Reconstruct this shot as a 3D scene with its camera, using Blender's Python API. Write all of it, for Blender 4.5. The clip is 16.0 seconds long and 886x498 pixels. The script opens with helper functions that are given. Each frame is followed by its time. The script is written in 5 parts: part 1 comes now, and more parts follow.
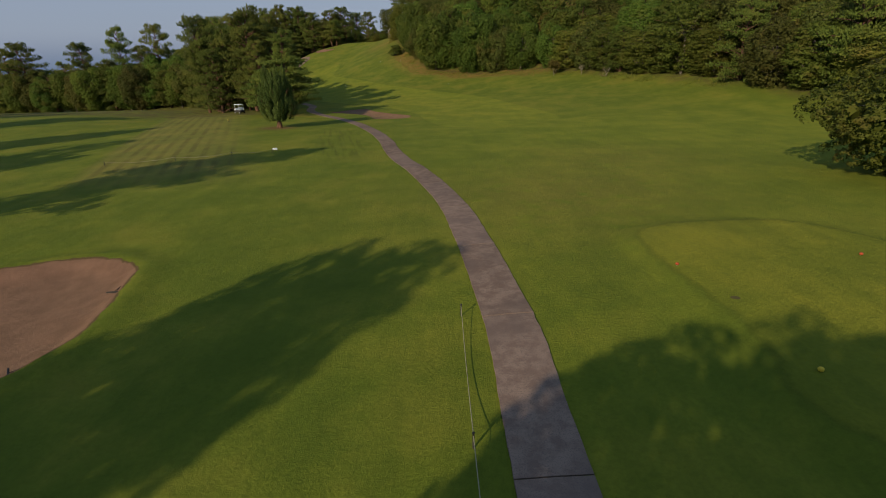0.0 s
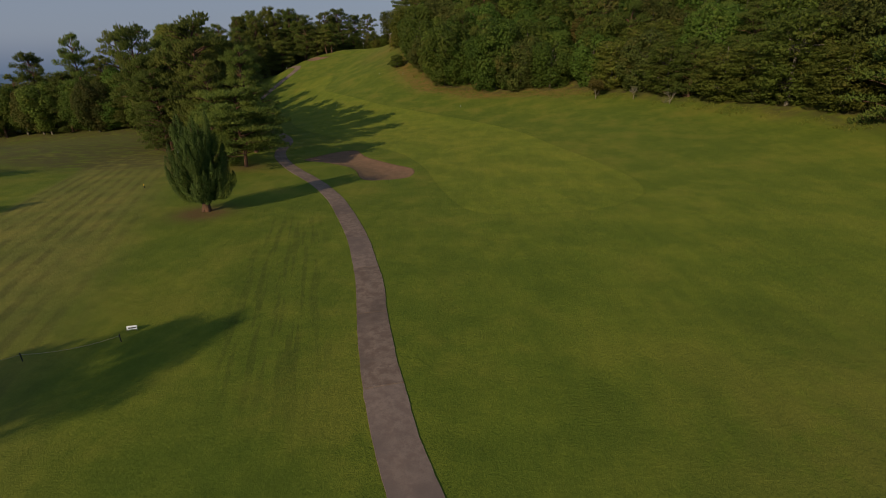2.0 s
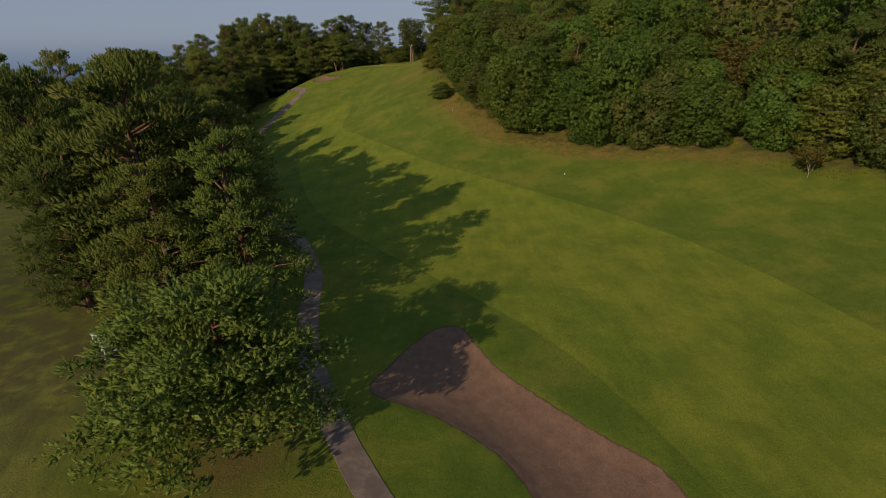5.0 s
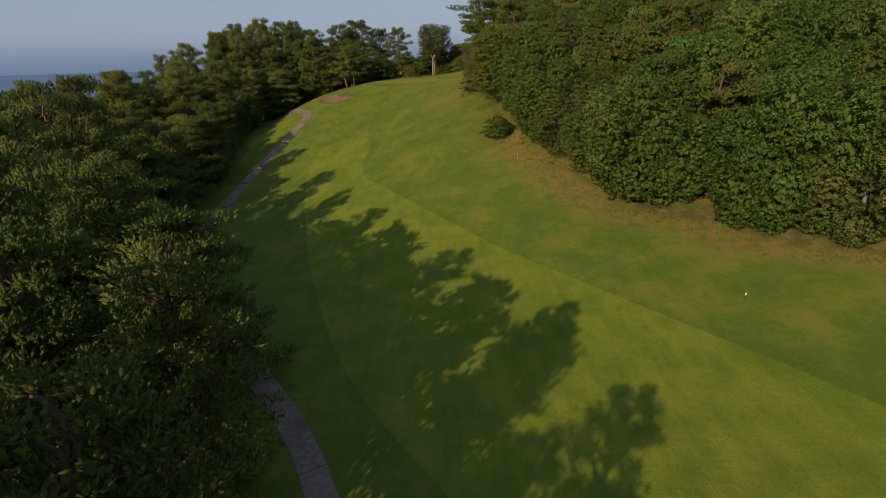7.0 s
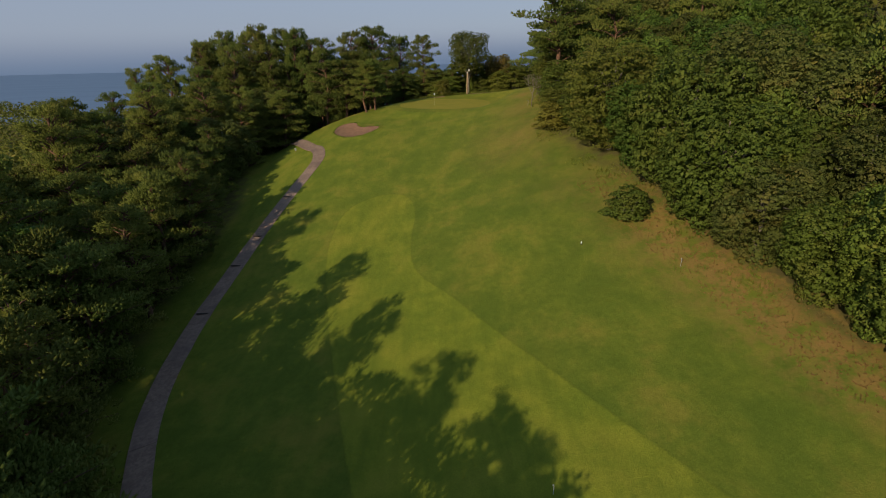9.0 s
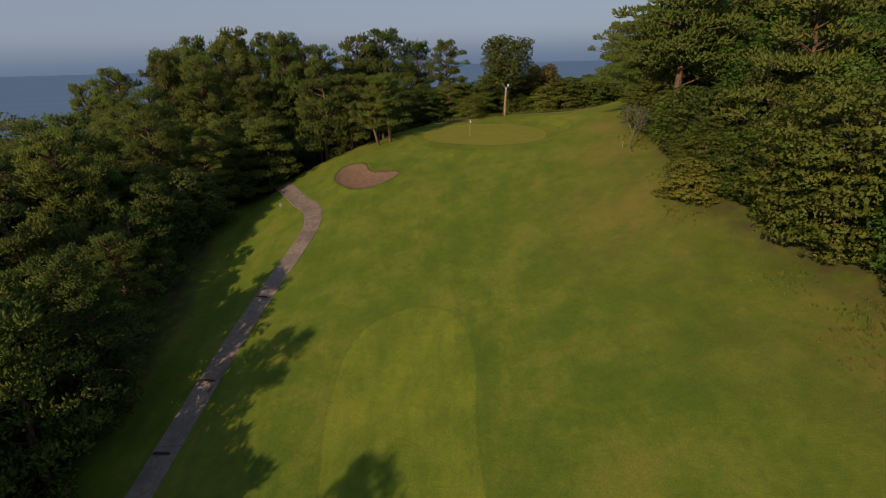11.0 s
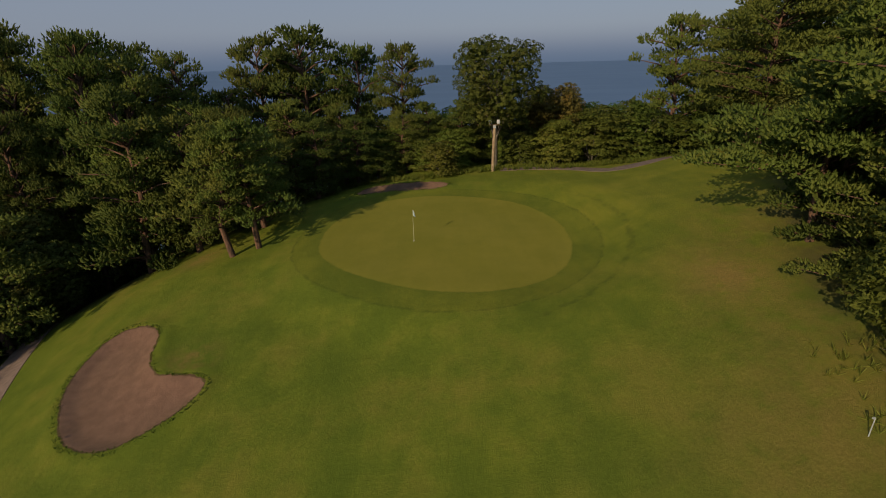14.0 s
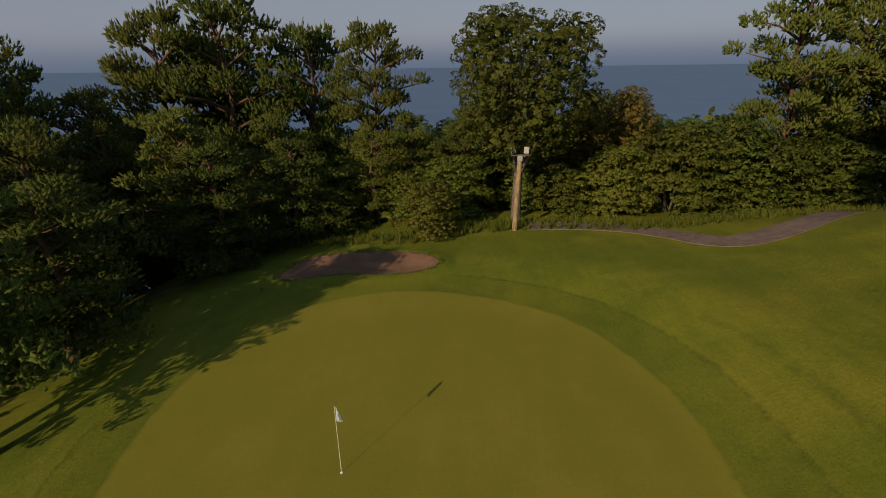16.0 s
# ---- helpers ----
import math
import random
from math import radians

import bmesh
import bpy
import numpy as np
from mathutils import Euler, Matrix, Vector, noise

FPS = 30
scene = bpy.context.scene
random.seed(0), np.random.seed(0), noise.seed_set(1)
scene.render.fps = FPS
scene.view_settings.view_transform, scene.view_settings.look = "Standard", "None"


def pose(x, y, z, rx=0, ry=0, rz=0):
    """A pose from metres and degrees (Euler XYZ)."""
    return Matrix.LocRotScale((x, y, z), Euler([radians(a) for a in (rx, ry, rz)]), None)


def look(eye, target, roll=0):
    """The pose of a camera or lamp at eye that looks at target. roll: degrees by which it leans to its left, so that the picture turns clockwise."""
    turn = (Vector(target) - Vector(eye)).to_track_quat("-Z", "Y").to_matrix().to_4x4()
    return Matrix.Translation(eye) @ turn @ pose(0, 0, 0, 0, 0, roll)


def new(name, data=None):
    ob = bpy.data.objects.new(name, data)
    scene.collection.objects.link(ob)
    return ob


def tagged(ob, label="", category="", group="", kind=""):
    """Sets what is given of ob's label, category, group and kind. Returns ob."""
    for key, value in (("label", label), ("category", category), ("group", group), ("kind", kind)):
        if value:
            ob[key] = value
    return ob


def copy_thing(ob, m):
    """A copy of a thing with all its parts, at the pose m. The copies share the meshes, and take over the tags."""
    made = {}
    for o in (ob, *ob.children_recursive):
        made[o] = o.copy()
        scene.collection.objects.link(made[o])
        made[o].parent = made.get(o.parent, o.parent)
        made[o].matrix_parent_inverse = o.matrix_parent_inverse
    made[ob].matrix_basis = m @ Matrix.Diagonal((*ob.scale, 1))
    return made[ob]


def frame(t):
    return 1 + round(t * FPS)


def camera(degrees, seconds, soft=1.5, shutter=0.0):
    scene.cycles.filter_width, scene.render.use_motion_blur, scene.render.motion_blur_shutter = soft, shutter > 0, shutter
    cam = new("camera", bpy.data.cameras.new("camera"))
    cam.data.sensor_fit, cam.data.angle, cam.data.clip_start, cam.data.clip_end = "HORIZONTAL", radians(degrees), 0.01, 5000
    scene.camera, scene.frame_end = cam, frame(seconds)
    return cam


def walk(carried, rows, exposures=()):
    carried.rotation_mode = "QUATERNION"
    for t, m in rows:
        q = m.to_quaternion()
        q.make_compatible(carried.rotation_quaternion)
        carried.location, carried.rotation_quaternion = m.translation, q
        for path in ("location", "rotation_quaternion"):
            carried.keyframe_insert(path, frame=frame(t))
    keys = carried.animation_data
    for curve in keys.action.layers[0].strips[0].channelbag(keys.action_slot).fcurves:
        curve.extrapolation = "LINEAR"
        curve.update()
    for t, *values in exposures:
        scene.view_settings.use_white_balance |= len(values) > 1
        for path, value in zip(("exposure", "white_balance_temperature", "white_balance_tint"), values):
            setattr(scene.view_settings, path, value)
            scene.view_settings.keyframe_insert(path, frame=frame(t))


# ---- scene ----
SUN, SKY = 5.3, 0.10
# ---------- camera and walk ----------
cam = camera(84.0, 16.0, soft=0.95)
PATH = [
    (0, (-0.534, -0.797, 16.719), (-0.637, 2.930, 15.271), -1.47),
    (0.5, (0.164, 6.855, 17.778), (0.056, 10.583, 16.330), -1.58),
    (1, (0.294, 14.767, 18.807), (0.180, 18.494, 17.359), -1.57),
    (1.5, (-0.715, 22.955, 19.667), (-0.841, 26.681, 18.216), -1.58),
    (2, (-2.933, 31.013, 20.657), (-3.064, 34.738, 19.205), -1.57),
    (2.5, (-5.727, 39.130, 21.687), (-5.854, 42.855, 20.235), -1.55),
    (3, (-8.467, 47.485, 22.916), (-8.593, 51.210, 21.465), -1.53),
    (3.5, (-11.369, 55.374, 24.065), (-11.488, 59.099, 22.614), -1.52),
    (4, (-14.448, 62.825, 25.242), (-14.555, 66.550, 23.791), -1.51),
    (4.5, (-17.566, 70.217, 26.434), (-17.658, 73.942, 24.983), -1.51),
    (5, (-20.586, 77.931, 27.627), (-20.664, 81.657, 26.176), -1.52),
    (5.5, (-23.369, 86.350, 28.807), (-23.439, 90.076, 27.356), -1.53),
    (6, (-25.824, 95.264, 30.046), (-25.892, 98.991, 28.595), -1.56),
    (6.5, (-28.606, 104.145, 31.145), (-28.667, 107.872, 29.694), -1.55),
    (7, (-31.413, 113.159, 32.173), (-31.485, 116.886, 30.721), -1.54),
    (7.5, (-34.510, 122.007, 33.323), (-34.590, 125.733, 31.871), -1.55),
    (8, (-38.346, 131.151, 34.311), (-38.414, 134.878, 32.860), -1.57),
    (8.5, (-41.596, 140.322, 35.499), (-41.649, 144.048, 34.048), -1.53),
    (9, (-44.127, 149.441, 36.562), (-44.165, 153.167, 35.110), -1.46),
    (9.5, (-46.832, 158.566, 37.542), (-46.864, 162.291, 36.090), -1.45),
    (10, (-49.029, 167.624, 38.280), (-49.066, 171.350, 36.827), -1.49),
    (10.5, (-50.511, 176.581, 38.846), (-50.558, 180.306, 37.393), -1.56),
    (11, (-51.071, 185.397, 39.312), (-51.127, 189.123, 37.859), -1.61),
    (11.5, (-50.504, 194.037, 39.748), (-50.558, 197.763, 38.296), -1.61),
    (12, (-49.610, 202.602, 40.273), (-49.646, 206.328, 38.820), -1.53),
    (12.5, (-48.104, 211.115, 40.638), (-48.140, 214.843, 39.188), -1.53),
    (13, (-46.548, 219.807, 40.871), (-46.587, 223.534, 39.421), -1.58),
    (13.5, (-44.877, 228.712, 41.104), (-44.919, 232.439, 39.653), -1.59),
    (14, (-43.224, 237.882, 41.161), (-43.296, 241.609, 39.709), -1.56),
    (14.5, (-42.218, 247.051, 40.900), (-42.301, 250.781, 39.457), -1.64),
    (15, (-41.660, 256.339, 40.993), (-41.755, 260.065, 39.542), -1.49),
    (15.5, (-42.345, 263.913, 40.931), (-42.428, 267.642, 39.487), -1.13),
    (16, (-42.499, 266.892, 39.652), (-42.582, 270.625, 38.219), -0.79),
]
EXPOSURES = [(0.0, 0.05, 6400, 10), (0.5, -0.24, 6450, 10), (1.5, -0.25, 6500, 10), (3.0, -0.28, 6500, 10), (5.5, -0.04, 6400, 10), (7.0, 0.17, 6350, 10), (9.0, 0.14, 6400, 10), (12.5, -0.15, 6500, 10), (14.5, -0.24, 6600, 11), (16.0, -0.24, 6950, 13)]
walk(cam, [(t, look(eye, target, roll)) for t, eye, target, roll in PATH], EXPOSURES)

# ---------- world and sun ----------
SUN_AZ, SUN_EL = radians(33.5), radians(23.5)
world = bpy.data.worlds.new("sky")
scene.world = world
world.use_nodes = True
wn = world.node_tree
sky = wn.nodes.new("ShaderNodeTexSky")
sky.sky_type, sky.sun_disc = "NISHITA", False
sky.sun_elevation, sky.sun_rotation = SUN_EL, SUN_AZ + math.pi
sky.air_density, sky.dust_density, sky.ozone_density = 1.0, 1.5, 2.0
# a clear sky seen through a layer of pale sea haze
clear = wn.nodes["Background"]
clear.inputs[1].default_value = SKY
wn.links.new(sky.outputs[0], clear.inputs[0])
haze = wn.nodes.new("ShaderNodeBackground")
# towards the horizon the haze takes on the colour of the sea
up = wn.nodes.new("ShaderNodeSeparateXYZ")
wn.links.new(wn.nodes.new("ShaderNodeTexCoord").outputs["Generated"], up.inputs[0])
low_sky = wn.nodes.new("ShaderNodeMapRange")
low_sky.interpolation_type = "SMOOTHSTEP"
low_sky.inputs[1].default_value, low_sky.inputs[2].default_value = -0.022, 0.056
wn.links.new(up.outputs[2], low_sky.inputs[0])
tone = wn.nodes.new("ShaderNodeMix")
tone.data_type = "RGBA"
tone.inputs[6].default_value, tone.inputs[7].default_value = (0.102, 0.144, 0.216, 1), (0.222, 0.258, 0.340, 1)
wn.links.new(low_sky.outputs[0], tone.inputs[0])
wn.links.new(tone.outputs[2], haze.inputs[0])
haze.inputs[1].default_value = 1.24
veil = wn.nodes.new("ShaderNodeMixShader")
thin = wn.nodes.new("ShaderNodeMapRange")
thin.inputs[3].default_value, thin.inputs[4].default_value = 1.0, 0.82
wn.links.new(low_sky.outputs[0], thin.inputs[0])
wn.links.new(thin.outputs[0], veil.inputs[0])
wn.links.new(clear.outputs[0], veil.inputs[1])
wn.links.new(haze.outputs[0], veil.inputs[2])
wn.links.new(veil.outputs[0], wn.nodes["World Output"].inputs[0])
lamp = bpy.data.lights.new("sun", "SUN")
lamp.energy, lamp.angle, lamp.color = SUN, radians(0.6), (1.0, 0.68, 0.42)
sun = new("sun", lamp)
sun.matrix_world = look((0, 0, 0), (math.sin(SUN_AZ) * math.cos(SUN_EL), math.cos(SUN_AZ) * math.cos(SUN_EL), -math.sin(SUN_EL)))

# ---------- materials ----------


# balance of the base colours under the low warm sun
TINT = (0.84, 1.05, 1.2)


def tint(c):
    return tuple(a * t for a, t in zip(c, TINT))


class Mat:
    """A small builder for node materials."""

    def __init__(self, name, rough=0.9, spec=0.2):
        self.m = bpy.data.materials.new(name)
        self.m.use_nodes = True
        self.t = self.m.node_tree
        self.b = self.t.nodes["Principled BSDF"]
        self.b.inputs["Roughness"].default_value = rough
        self.b.inputs["Specular IOR Level"].default_value = spec

    def node(self, kind, **ins):
        n = self.t.nodes.new("ShaderNode" + kind)
        for k, v in ins.items():
            n.inputs[k.replace("_", " ")].default_value = v
        return n

    def link(self, a, b):
        self.t.links.new(a, b)

    def coords(self):
        if not hasattr(self, "_c"):
            self._c = self.node("NewGeometry").outputs["Position"]
        return self._c

    def noise(self, scale, detail=4.0, rough=0.6, coord=None, stretch=None):
        n = self.node("TexNoise", Scale=scale, Detail=detail, Roughness=rough)
        c = coord or self.coords()
        if stretch:
            mp = self.node("Mapping")
            mp.inputs["Scale"].default_value = stretch
            self.link(c, mp.inputs["Vector"])
            c = mp.outputs[0]
        self.link(c, n.inputs["Vector"])
        return n.outputs["Fac"]

    def ramp(self, fac, lo, hi, to_lo=0.0, to_hi=1.0):
        n = self.node("MapRange")
        n.interpolation_type = "SMOOTHSTEP"
        for i, v in zip((1, 2, 3, 4), (lo, hi, to_lo, to_hi)):
            n.inputs[i].default_value = v
        self.link(fac, n.inputs[0])
        return n.outputs[0]

    def mix(self, fac, a, b, mode="MIX"):
        n = self.node("Mix")
        n.data_type, n.blend_type = "RGBA", mode
        for sock, v in ((n.inputs[0], fac), (n.inputs[6], a), (n.inputs[7], b)):
            if isinstance(v, (int, float)):
                sock.default_value = v
            elif isinstance(v, tuple):
                sock.default_value = (*(v if max(v) > 1 or mode != "MIX" else tint(v)), 1)
            else:
                self.link(v, sock)
        return n.outputs[2]

    def math(self, op, a, b=0.0):
        n = self.node("Math")
        n.operation = op
        for sock, v in zip(n.inputs, (a, b)):
            if isinstance(v, (int, float)):
                sock.default_value = v
            else:
                self.link(v, sock)
        return n.outputs[0]

    def attr(self, name):
        n = self.node("Attribute")
        n.attribute_name = name
        return n.outputs["Fac"]

    def color(self, c):
        if isinstance(c, tuple):
            self.b.inputs["Base Color"].default_value = (*tint(c), 1)
        else:
            self.link(c, self.b.inputs["Base Color"])

    def bump(self, height, strength, dist):
        n = self.node("Bump", Strength=strength, Distance=dist)
        self.link(height, n.inputs["Height"])
        self.link(n.outputs[0], self.b.inputs["Normal"])


def leaf_material(name, dark, light, warm, glow=0.3):
    m = Mat(name, 0.65, 0.15)
    g = m.node("NewGeometry")
    oi = m.node("ObjectInfo")
    c = m.mix(m.ramp(g.outputs["Random Per Island"], 0, 1, 0.22, 0.92), dark, light)
    c = m.mix(m.ramp(m.noise(0.35, 2.0), 0.5, 0.72), c, warm)
    hsv = m.node("HueSaturation")
    m.link(c, hsv.inputs["Color"])
    m.link(m.ramp(oi.outputs["Random"], 0, 1, 0.485, 0.512), hsv.inputs["Hue"])
    m.link(m.ramp(m.math("FRACT", m.math("MULTIPLY", oi.outputs["Random"], 7.3)), 0, 1, 1.16, 0.72), hsv.inputs["Value"])
    m.color(hsv.outputs[0])
    tr = m.node("BsdfTranslucent")
    m.link(hsv.outputs[0], tr.inputs[0])
    mx = m.node("MixShader")
    mx.inputs[0].default_value = glow
    m.link(m.b.outputs[0], mx.inputs[1])
    m.link(tr.outputs[0], mx.inputs[2])
    m.link(mx.outputs[0], m.t.nodes["Material Output"].inputs[0])
    return m.m


def bark_material(name, a, b):
    m = Mat(name, 0.95, 0.1)
    n = m.noise(6.0, 5.0, 0.65, stretch=(1, 1, 0.3))
    m.color(m.mix(m.ramp(n, 0.35, 0.65), a, b))
    m.bump(n, 0.8, 0.05)
    return m.m


def plain_material(name, a, b, scale=8.0, rough=0.7, bump=0.0):
    m = Mat(name, rough, 0.3)
    n = m.noise(scale, 5.0)
    m.color(m.mix(m.ramp(n, 0.3, 0.7), a, b))
    if bump:
        m.bump(n, bump, 0.02)
    return m.m


def turf_material():
    m = Mat("turf", 0.95, 0.08)
    grain, fine, mid = m.noise(34.0, 3.0, 0.7), m.noise(7.5, 7.0, 0.78), m.noise(1.3, 6.0, 0.72)
    wide, blotch = m.noise(0.05, 5.0, 0.62), m.noise(0.17, 6.0, 0.66)
    streak = m.noise(1.0, 5.0, 0.65, stretch=(1.1, 0.16, 0.5))
    rough_c = m.mix(m.ramp(wide, 0.35, 0.65), (0.084, 0.112, 0.013), (0.116, 0.130, 0.015))
    rough_c = m.mix(m.ramp(mid, 0.35, 0.80, 0.0, 0.75), rough_c, (0.055, 0.082, 0.009))
    rough_c = m.mix(m.math("MULTIPLY", m.attr("high"), 0.8), rough_c, (0.118, 0.132, 0.012))
    rough_c = m.mix(m.ramp(blotch, 0.46, 0.70, 0.0, 0.52), rough_c, (0.146, 0.116, 0.022))
    rough_c = m.mix(m.math("MULTIPLY", m.attr("first"), 0.55), rough_c, (0.138, 0.164, 0.014))
    rough_c = m.mix(m.math("MULTIPLY", m.attr("crest"), 0.6), rough_c, (0.165, 0.152, 0.014))
    rank = m.math("MULTIPLY", m.attr("rank"), m.ramp(m.noise(0.6, 6.0, 0.72), 0.30, 0.62, 0.35, 1.0))
    rough_c = m.mix(m.math("MULTIPLY", rank, 0.55), rough_c, m.mix(m.ramp(m.noise(0.22, 4.0), 0.42, 0.62), (0.070, 0.082, 0.012), (0.112, 0.088, 0.022)))
    fair = m.mix(m.ramp(wide, 0.35, 0.65), (0.136, 0.156, 0.015), (0.160, 0.165, 0.017))
    fair = m.mix(m.math("MULTIPLY", m.attr("high"), 1.5), fair, (0.190, 0.154, 0.018))
    # mowing stripes along the hole
    stripe = m.ramp(m.math("SINE", m.math("MULTIPLY", m.attr("across"), 1.45)), -0.4, 0.4)
    fair = m.mix(m.math("MULTIPLY", stripe, 0.16), fair, (0.095, 0.125, 0.012))
    fair = m.mix(m.ramp(blotch, 0.50, 0.75, 0.0, 0.28), fair, (0.165, 0.135, 0.026))
    green = m.mix(m.ramp(m.noise(0.25, 5.0), 0.35, 0.7), (0.166, 0.142, 0.017), (0.188, 0.154, 0.021))
    wob = m.math("MULTIPLY", m.math("SUBTRACT", m.noise(1.4, 5.0), 0.5), 0.5)
    edge = lambda name, w: m.ramp(m.math("ADD", m.attr(name), wob), -w, w)
    line = lambda name, w: m.ramp(m.math("ABSOLUTE", m.math("ADD", m.attr(name), m.math("MULTIPLY", wob, 1.3))), 0.0, w, 1.0, 0.0)
    cut = m.ramp(m.math("ADD", m.attr("fairway"), m.math("MULTIPLY", wob, 0.5)), -0.14, 0.14)
    c = m.mix(m.math("MULTIPLY", cut, m.attr("mown")), rough_c, fair)
    c = m.mix(m.math("MULTIPLY", line("fairway", 0.22), 0.32), c, (0.050, 0.066, 0.008))
    c = m.mix(edge("collar", 0.2), c, (0.110, 0.114, 0.012))
    c = m.mix(m.math("MULTIPLY", line("collar", 0.22), m.ramp(mid, 0.35, 0.6, 0.0, 0.6)), c, (0.040, 0.052, 0.008))
    track = m.math("ABSOLUTE", m.math("ADD", m.math("ADD", m.attr("green_d"), 4.5), m.math("MULTIPLY", wob, 2.0)))
    track = m.math("MULTIPLY", m.ramp(track, 0.05, 0.4, 1.0, 0.0), m.math("MULTIPLY", m.attr("east"), m.ramp(mid, 0.35, 0.6)))
    c = m.mix(m.math("MULTIPLY", track, 0.5), c, (0.042, 0.052, 0.008))
    c = m.mix(edge("green_d", 0.10), c, green)
    c = m.mix(m.math("MULTIPLY", line("green_d", 0.22), 0.16), c, (0.06, 0.075, 0.01))
    c = m.mix(edge("tee", 0.12), c, (0.168, 0.168, 0.016))
    c = m.mix(m.math("MULTIPLY", line("tee", 0.25), 0.45), c, (0.050, 0.066, 0.008))
    close = m.ramp(m.attr("green_d"), -0.1, 0.1, 1.0, 0.25)
    c = m.mix(m.math("MULTIPLY", m.ramp(streak, 0.38, 0.66, 0.0, 0.30), close), c, (0.070, 0.092, 0.010))
    # worn, mown lines of the neighbouring hole
    c = m.mix(m.math("MULTIPLY", m.attr("worn"), 0.5), c, (0.200, 0.148, 0.048))
    worn = m.ramp(m.math("SINE", m.math("MULTIPLY", m.attr("worn_u"), 4.4)), -0.3, 0.8)
    worn = m.math("MULTIPLY", worn, m.ramp(m.noise(0.25, 5.0), 0.36, 0.6, 0.15, 1.0))
    c = m.mix(m.math("MULTIPLY", m.math("MULTIPLY", worn, m.attr("worn")), 0.62), c, (0.070, 0.058, 0.020))
    # wheel marks beside the path
    xy = m.node("CombineXYZ")
    m.link(m.math("MULTIPLY", m.attr("rut_u"), 2.3), xy.inputs[0])
    m.link(m.math("MULTIPLY", m.attr("rut_v"), 0.11), xy.inputs[1])
    rut = m.ramp(m.noise(1.0, 2.0, 0.5, coord=xy.outputs[0]), 0.50, 0.57)
    rut = m.math("MULTIPLY", m.math("MULTIPLY", rut, m.attr("rut")), m.ramp(mid, 0.3, 0.6, 0.3, 1.0))
    c = m.mix(m.math("MULTIPLY", rut, 0.5), c, (0.040, 0.045, 0.010))
    # broad light and dull drifts of growth
    lush = m.node("Mix")
    lush.data_type, lush.blend_type = "RGBA", "MULTIPLY"
    m.link(m.ramp(m.attr("green_d"), -0.1, 0.1, 1.0, 0.2), lush.inputs[0])
    drift = m.math("ADD", m.math("MULTIPLY", blotch, 0.7), m.math("MULTIPLY", m.noise(0.42, 5.0, 0.6, stretch=(1, 0.55, 1)), 0.3))
    tone = m.mix(m.ramp(drift, 0.38, 0.62), (0.90, 0.80, 0.68), (1.22, 1.14, 1.1))
    m.link(c, lush.inputs[6])
    m.link(tone, lush.inputs[7])
    c = lush.outputs[2]
    # thin, dry turf and bare soil
    bare = m.math("MULTIPLY", m.attr("bare"), m.ramp(m.noise(0.9, 6.0, 0.7), 0.28, 0.55))
    c = m.mix(m.math("MULTIPLY", bare, 0.9), c, (0.205, 0.125, 0.035))
    soil = m.math("MULTIPLY", m.attr("mulch"), m.ramp(m.noise(2.2, 6.0, 0.7), 0.26, 0.5))
    c = m.mix(soil, c, (0.120, 0.062, 0.035))
    # dry bracken and bare litter under the wood's edge
    dry = m.math("MULTIPLY", m.attr("dry"), m.ramp(m.noise(0.7, 5.0, 0.7), 0.35, 0.62))
    c = m.mix(dry, c, (0.20, 0.112, 0.036))
    litter = m.math("MULTIPLY", m.attr("litter"), m.ramp(m.noise(0.5, 4.0), 0.3, 0.6))
    c = m.mix(litter, c, (0.060, 0.045, 0.022))
    c = m.mix(m.math("MULTIPLY", m.ramp(fine, 0.36, 0.68, 0.0, 0.32), close), c, (0.038, 0.050, 0.006))
    c = m.mix(m.math("MULTIPLY", m.ramp(grain, 0.42, 0.72, 0.0, 0.20), close), c, (0.185, 0.185, 0.024))
    # sand of the bunkers
    sand_c = m.mix(m.ramp(m.noise(1.2, 5.0), 0.3, 0.7), (0.185, 0.098, 0.064), (0.142, 0.075, 0.050))
    sand_c = m.mix(m.ramp(grain, 0.45, 0.7, 0.0, 0.25), sand_c, (0.09, 0.06, 0.045))
    sandy = m.math("ADD", m.attr("sand"), m.math("MULTIPLY", wob, 0.8))
    c = m.mix(m.ramp(sandy, -0.14, -0.06), c, (0.085, 0.052, 0.026))
    c = m.mix(m.ramp(sandy, -0.02, 0.06), c, sand_c)
    m.color(c)
    m.b.inputs["Sheen Weight"].default_value = 0.05
    m.b.inputs["Sheen Roughness"].default_value = 0.6
    m.b.inputs["Sheen Tint"].default_value = (0.45, 0.55, 0.10, 1)
    swell = m.noise(0.30, 3.0, 0.5)
    calm = m.ramp(m.attr("green_d"), -1.5, 0.5, 1.0, 0.15)
    h = m.math("MULTIPLY", m.math("SUBTRACT", fine, 0.5), 0.11)
    for layer, depth in ((mid, 0.10), (grain, 0.02), (swell, 0.40)):
        h = m.math("ADD", h, m.math("MULTIPLY", m.math("SUBTRACT", layer, 0.5), depth))
    h = m.math("MULTIPLY", h, calm)
    m.bump(h, 0.55, 1.0)
    return m.m


def water_material():
    m = Mat("sea", 0.75, 0.12)
    m.color(m.mix(m.ramp(m.noise(0.004, 4.0, stretch=(1, 2.5, 1)), 0.35, 0.65), (0.088, 0.138, 0.214), (0.098, 0.150, 0.228)))
    m.bump(m.noise(0.05, 6.0), 0.06, 1.0)
    return m.m


M_TURF = turf_material()
M_SEA = water_material()


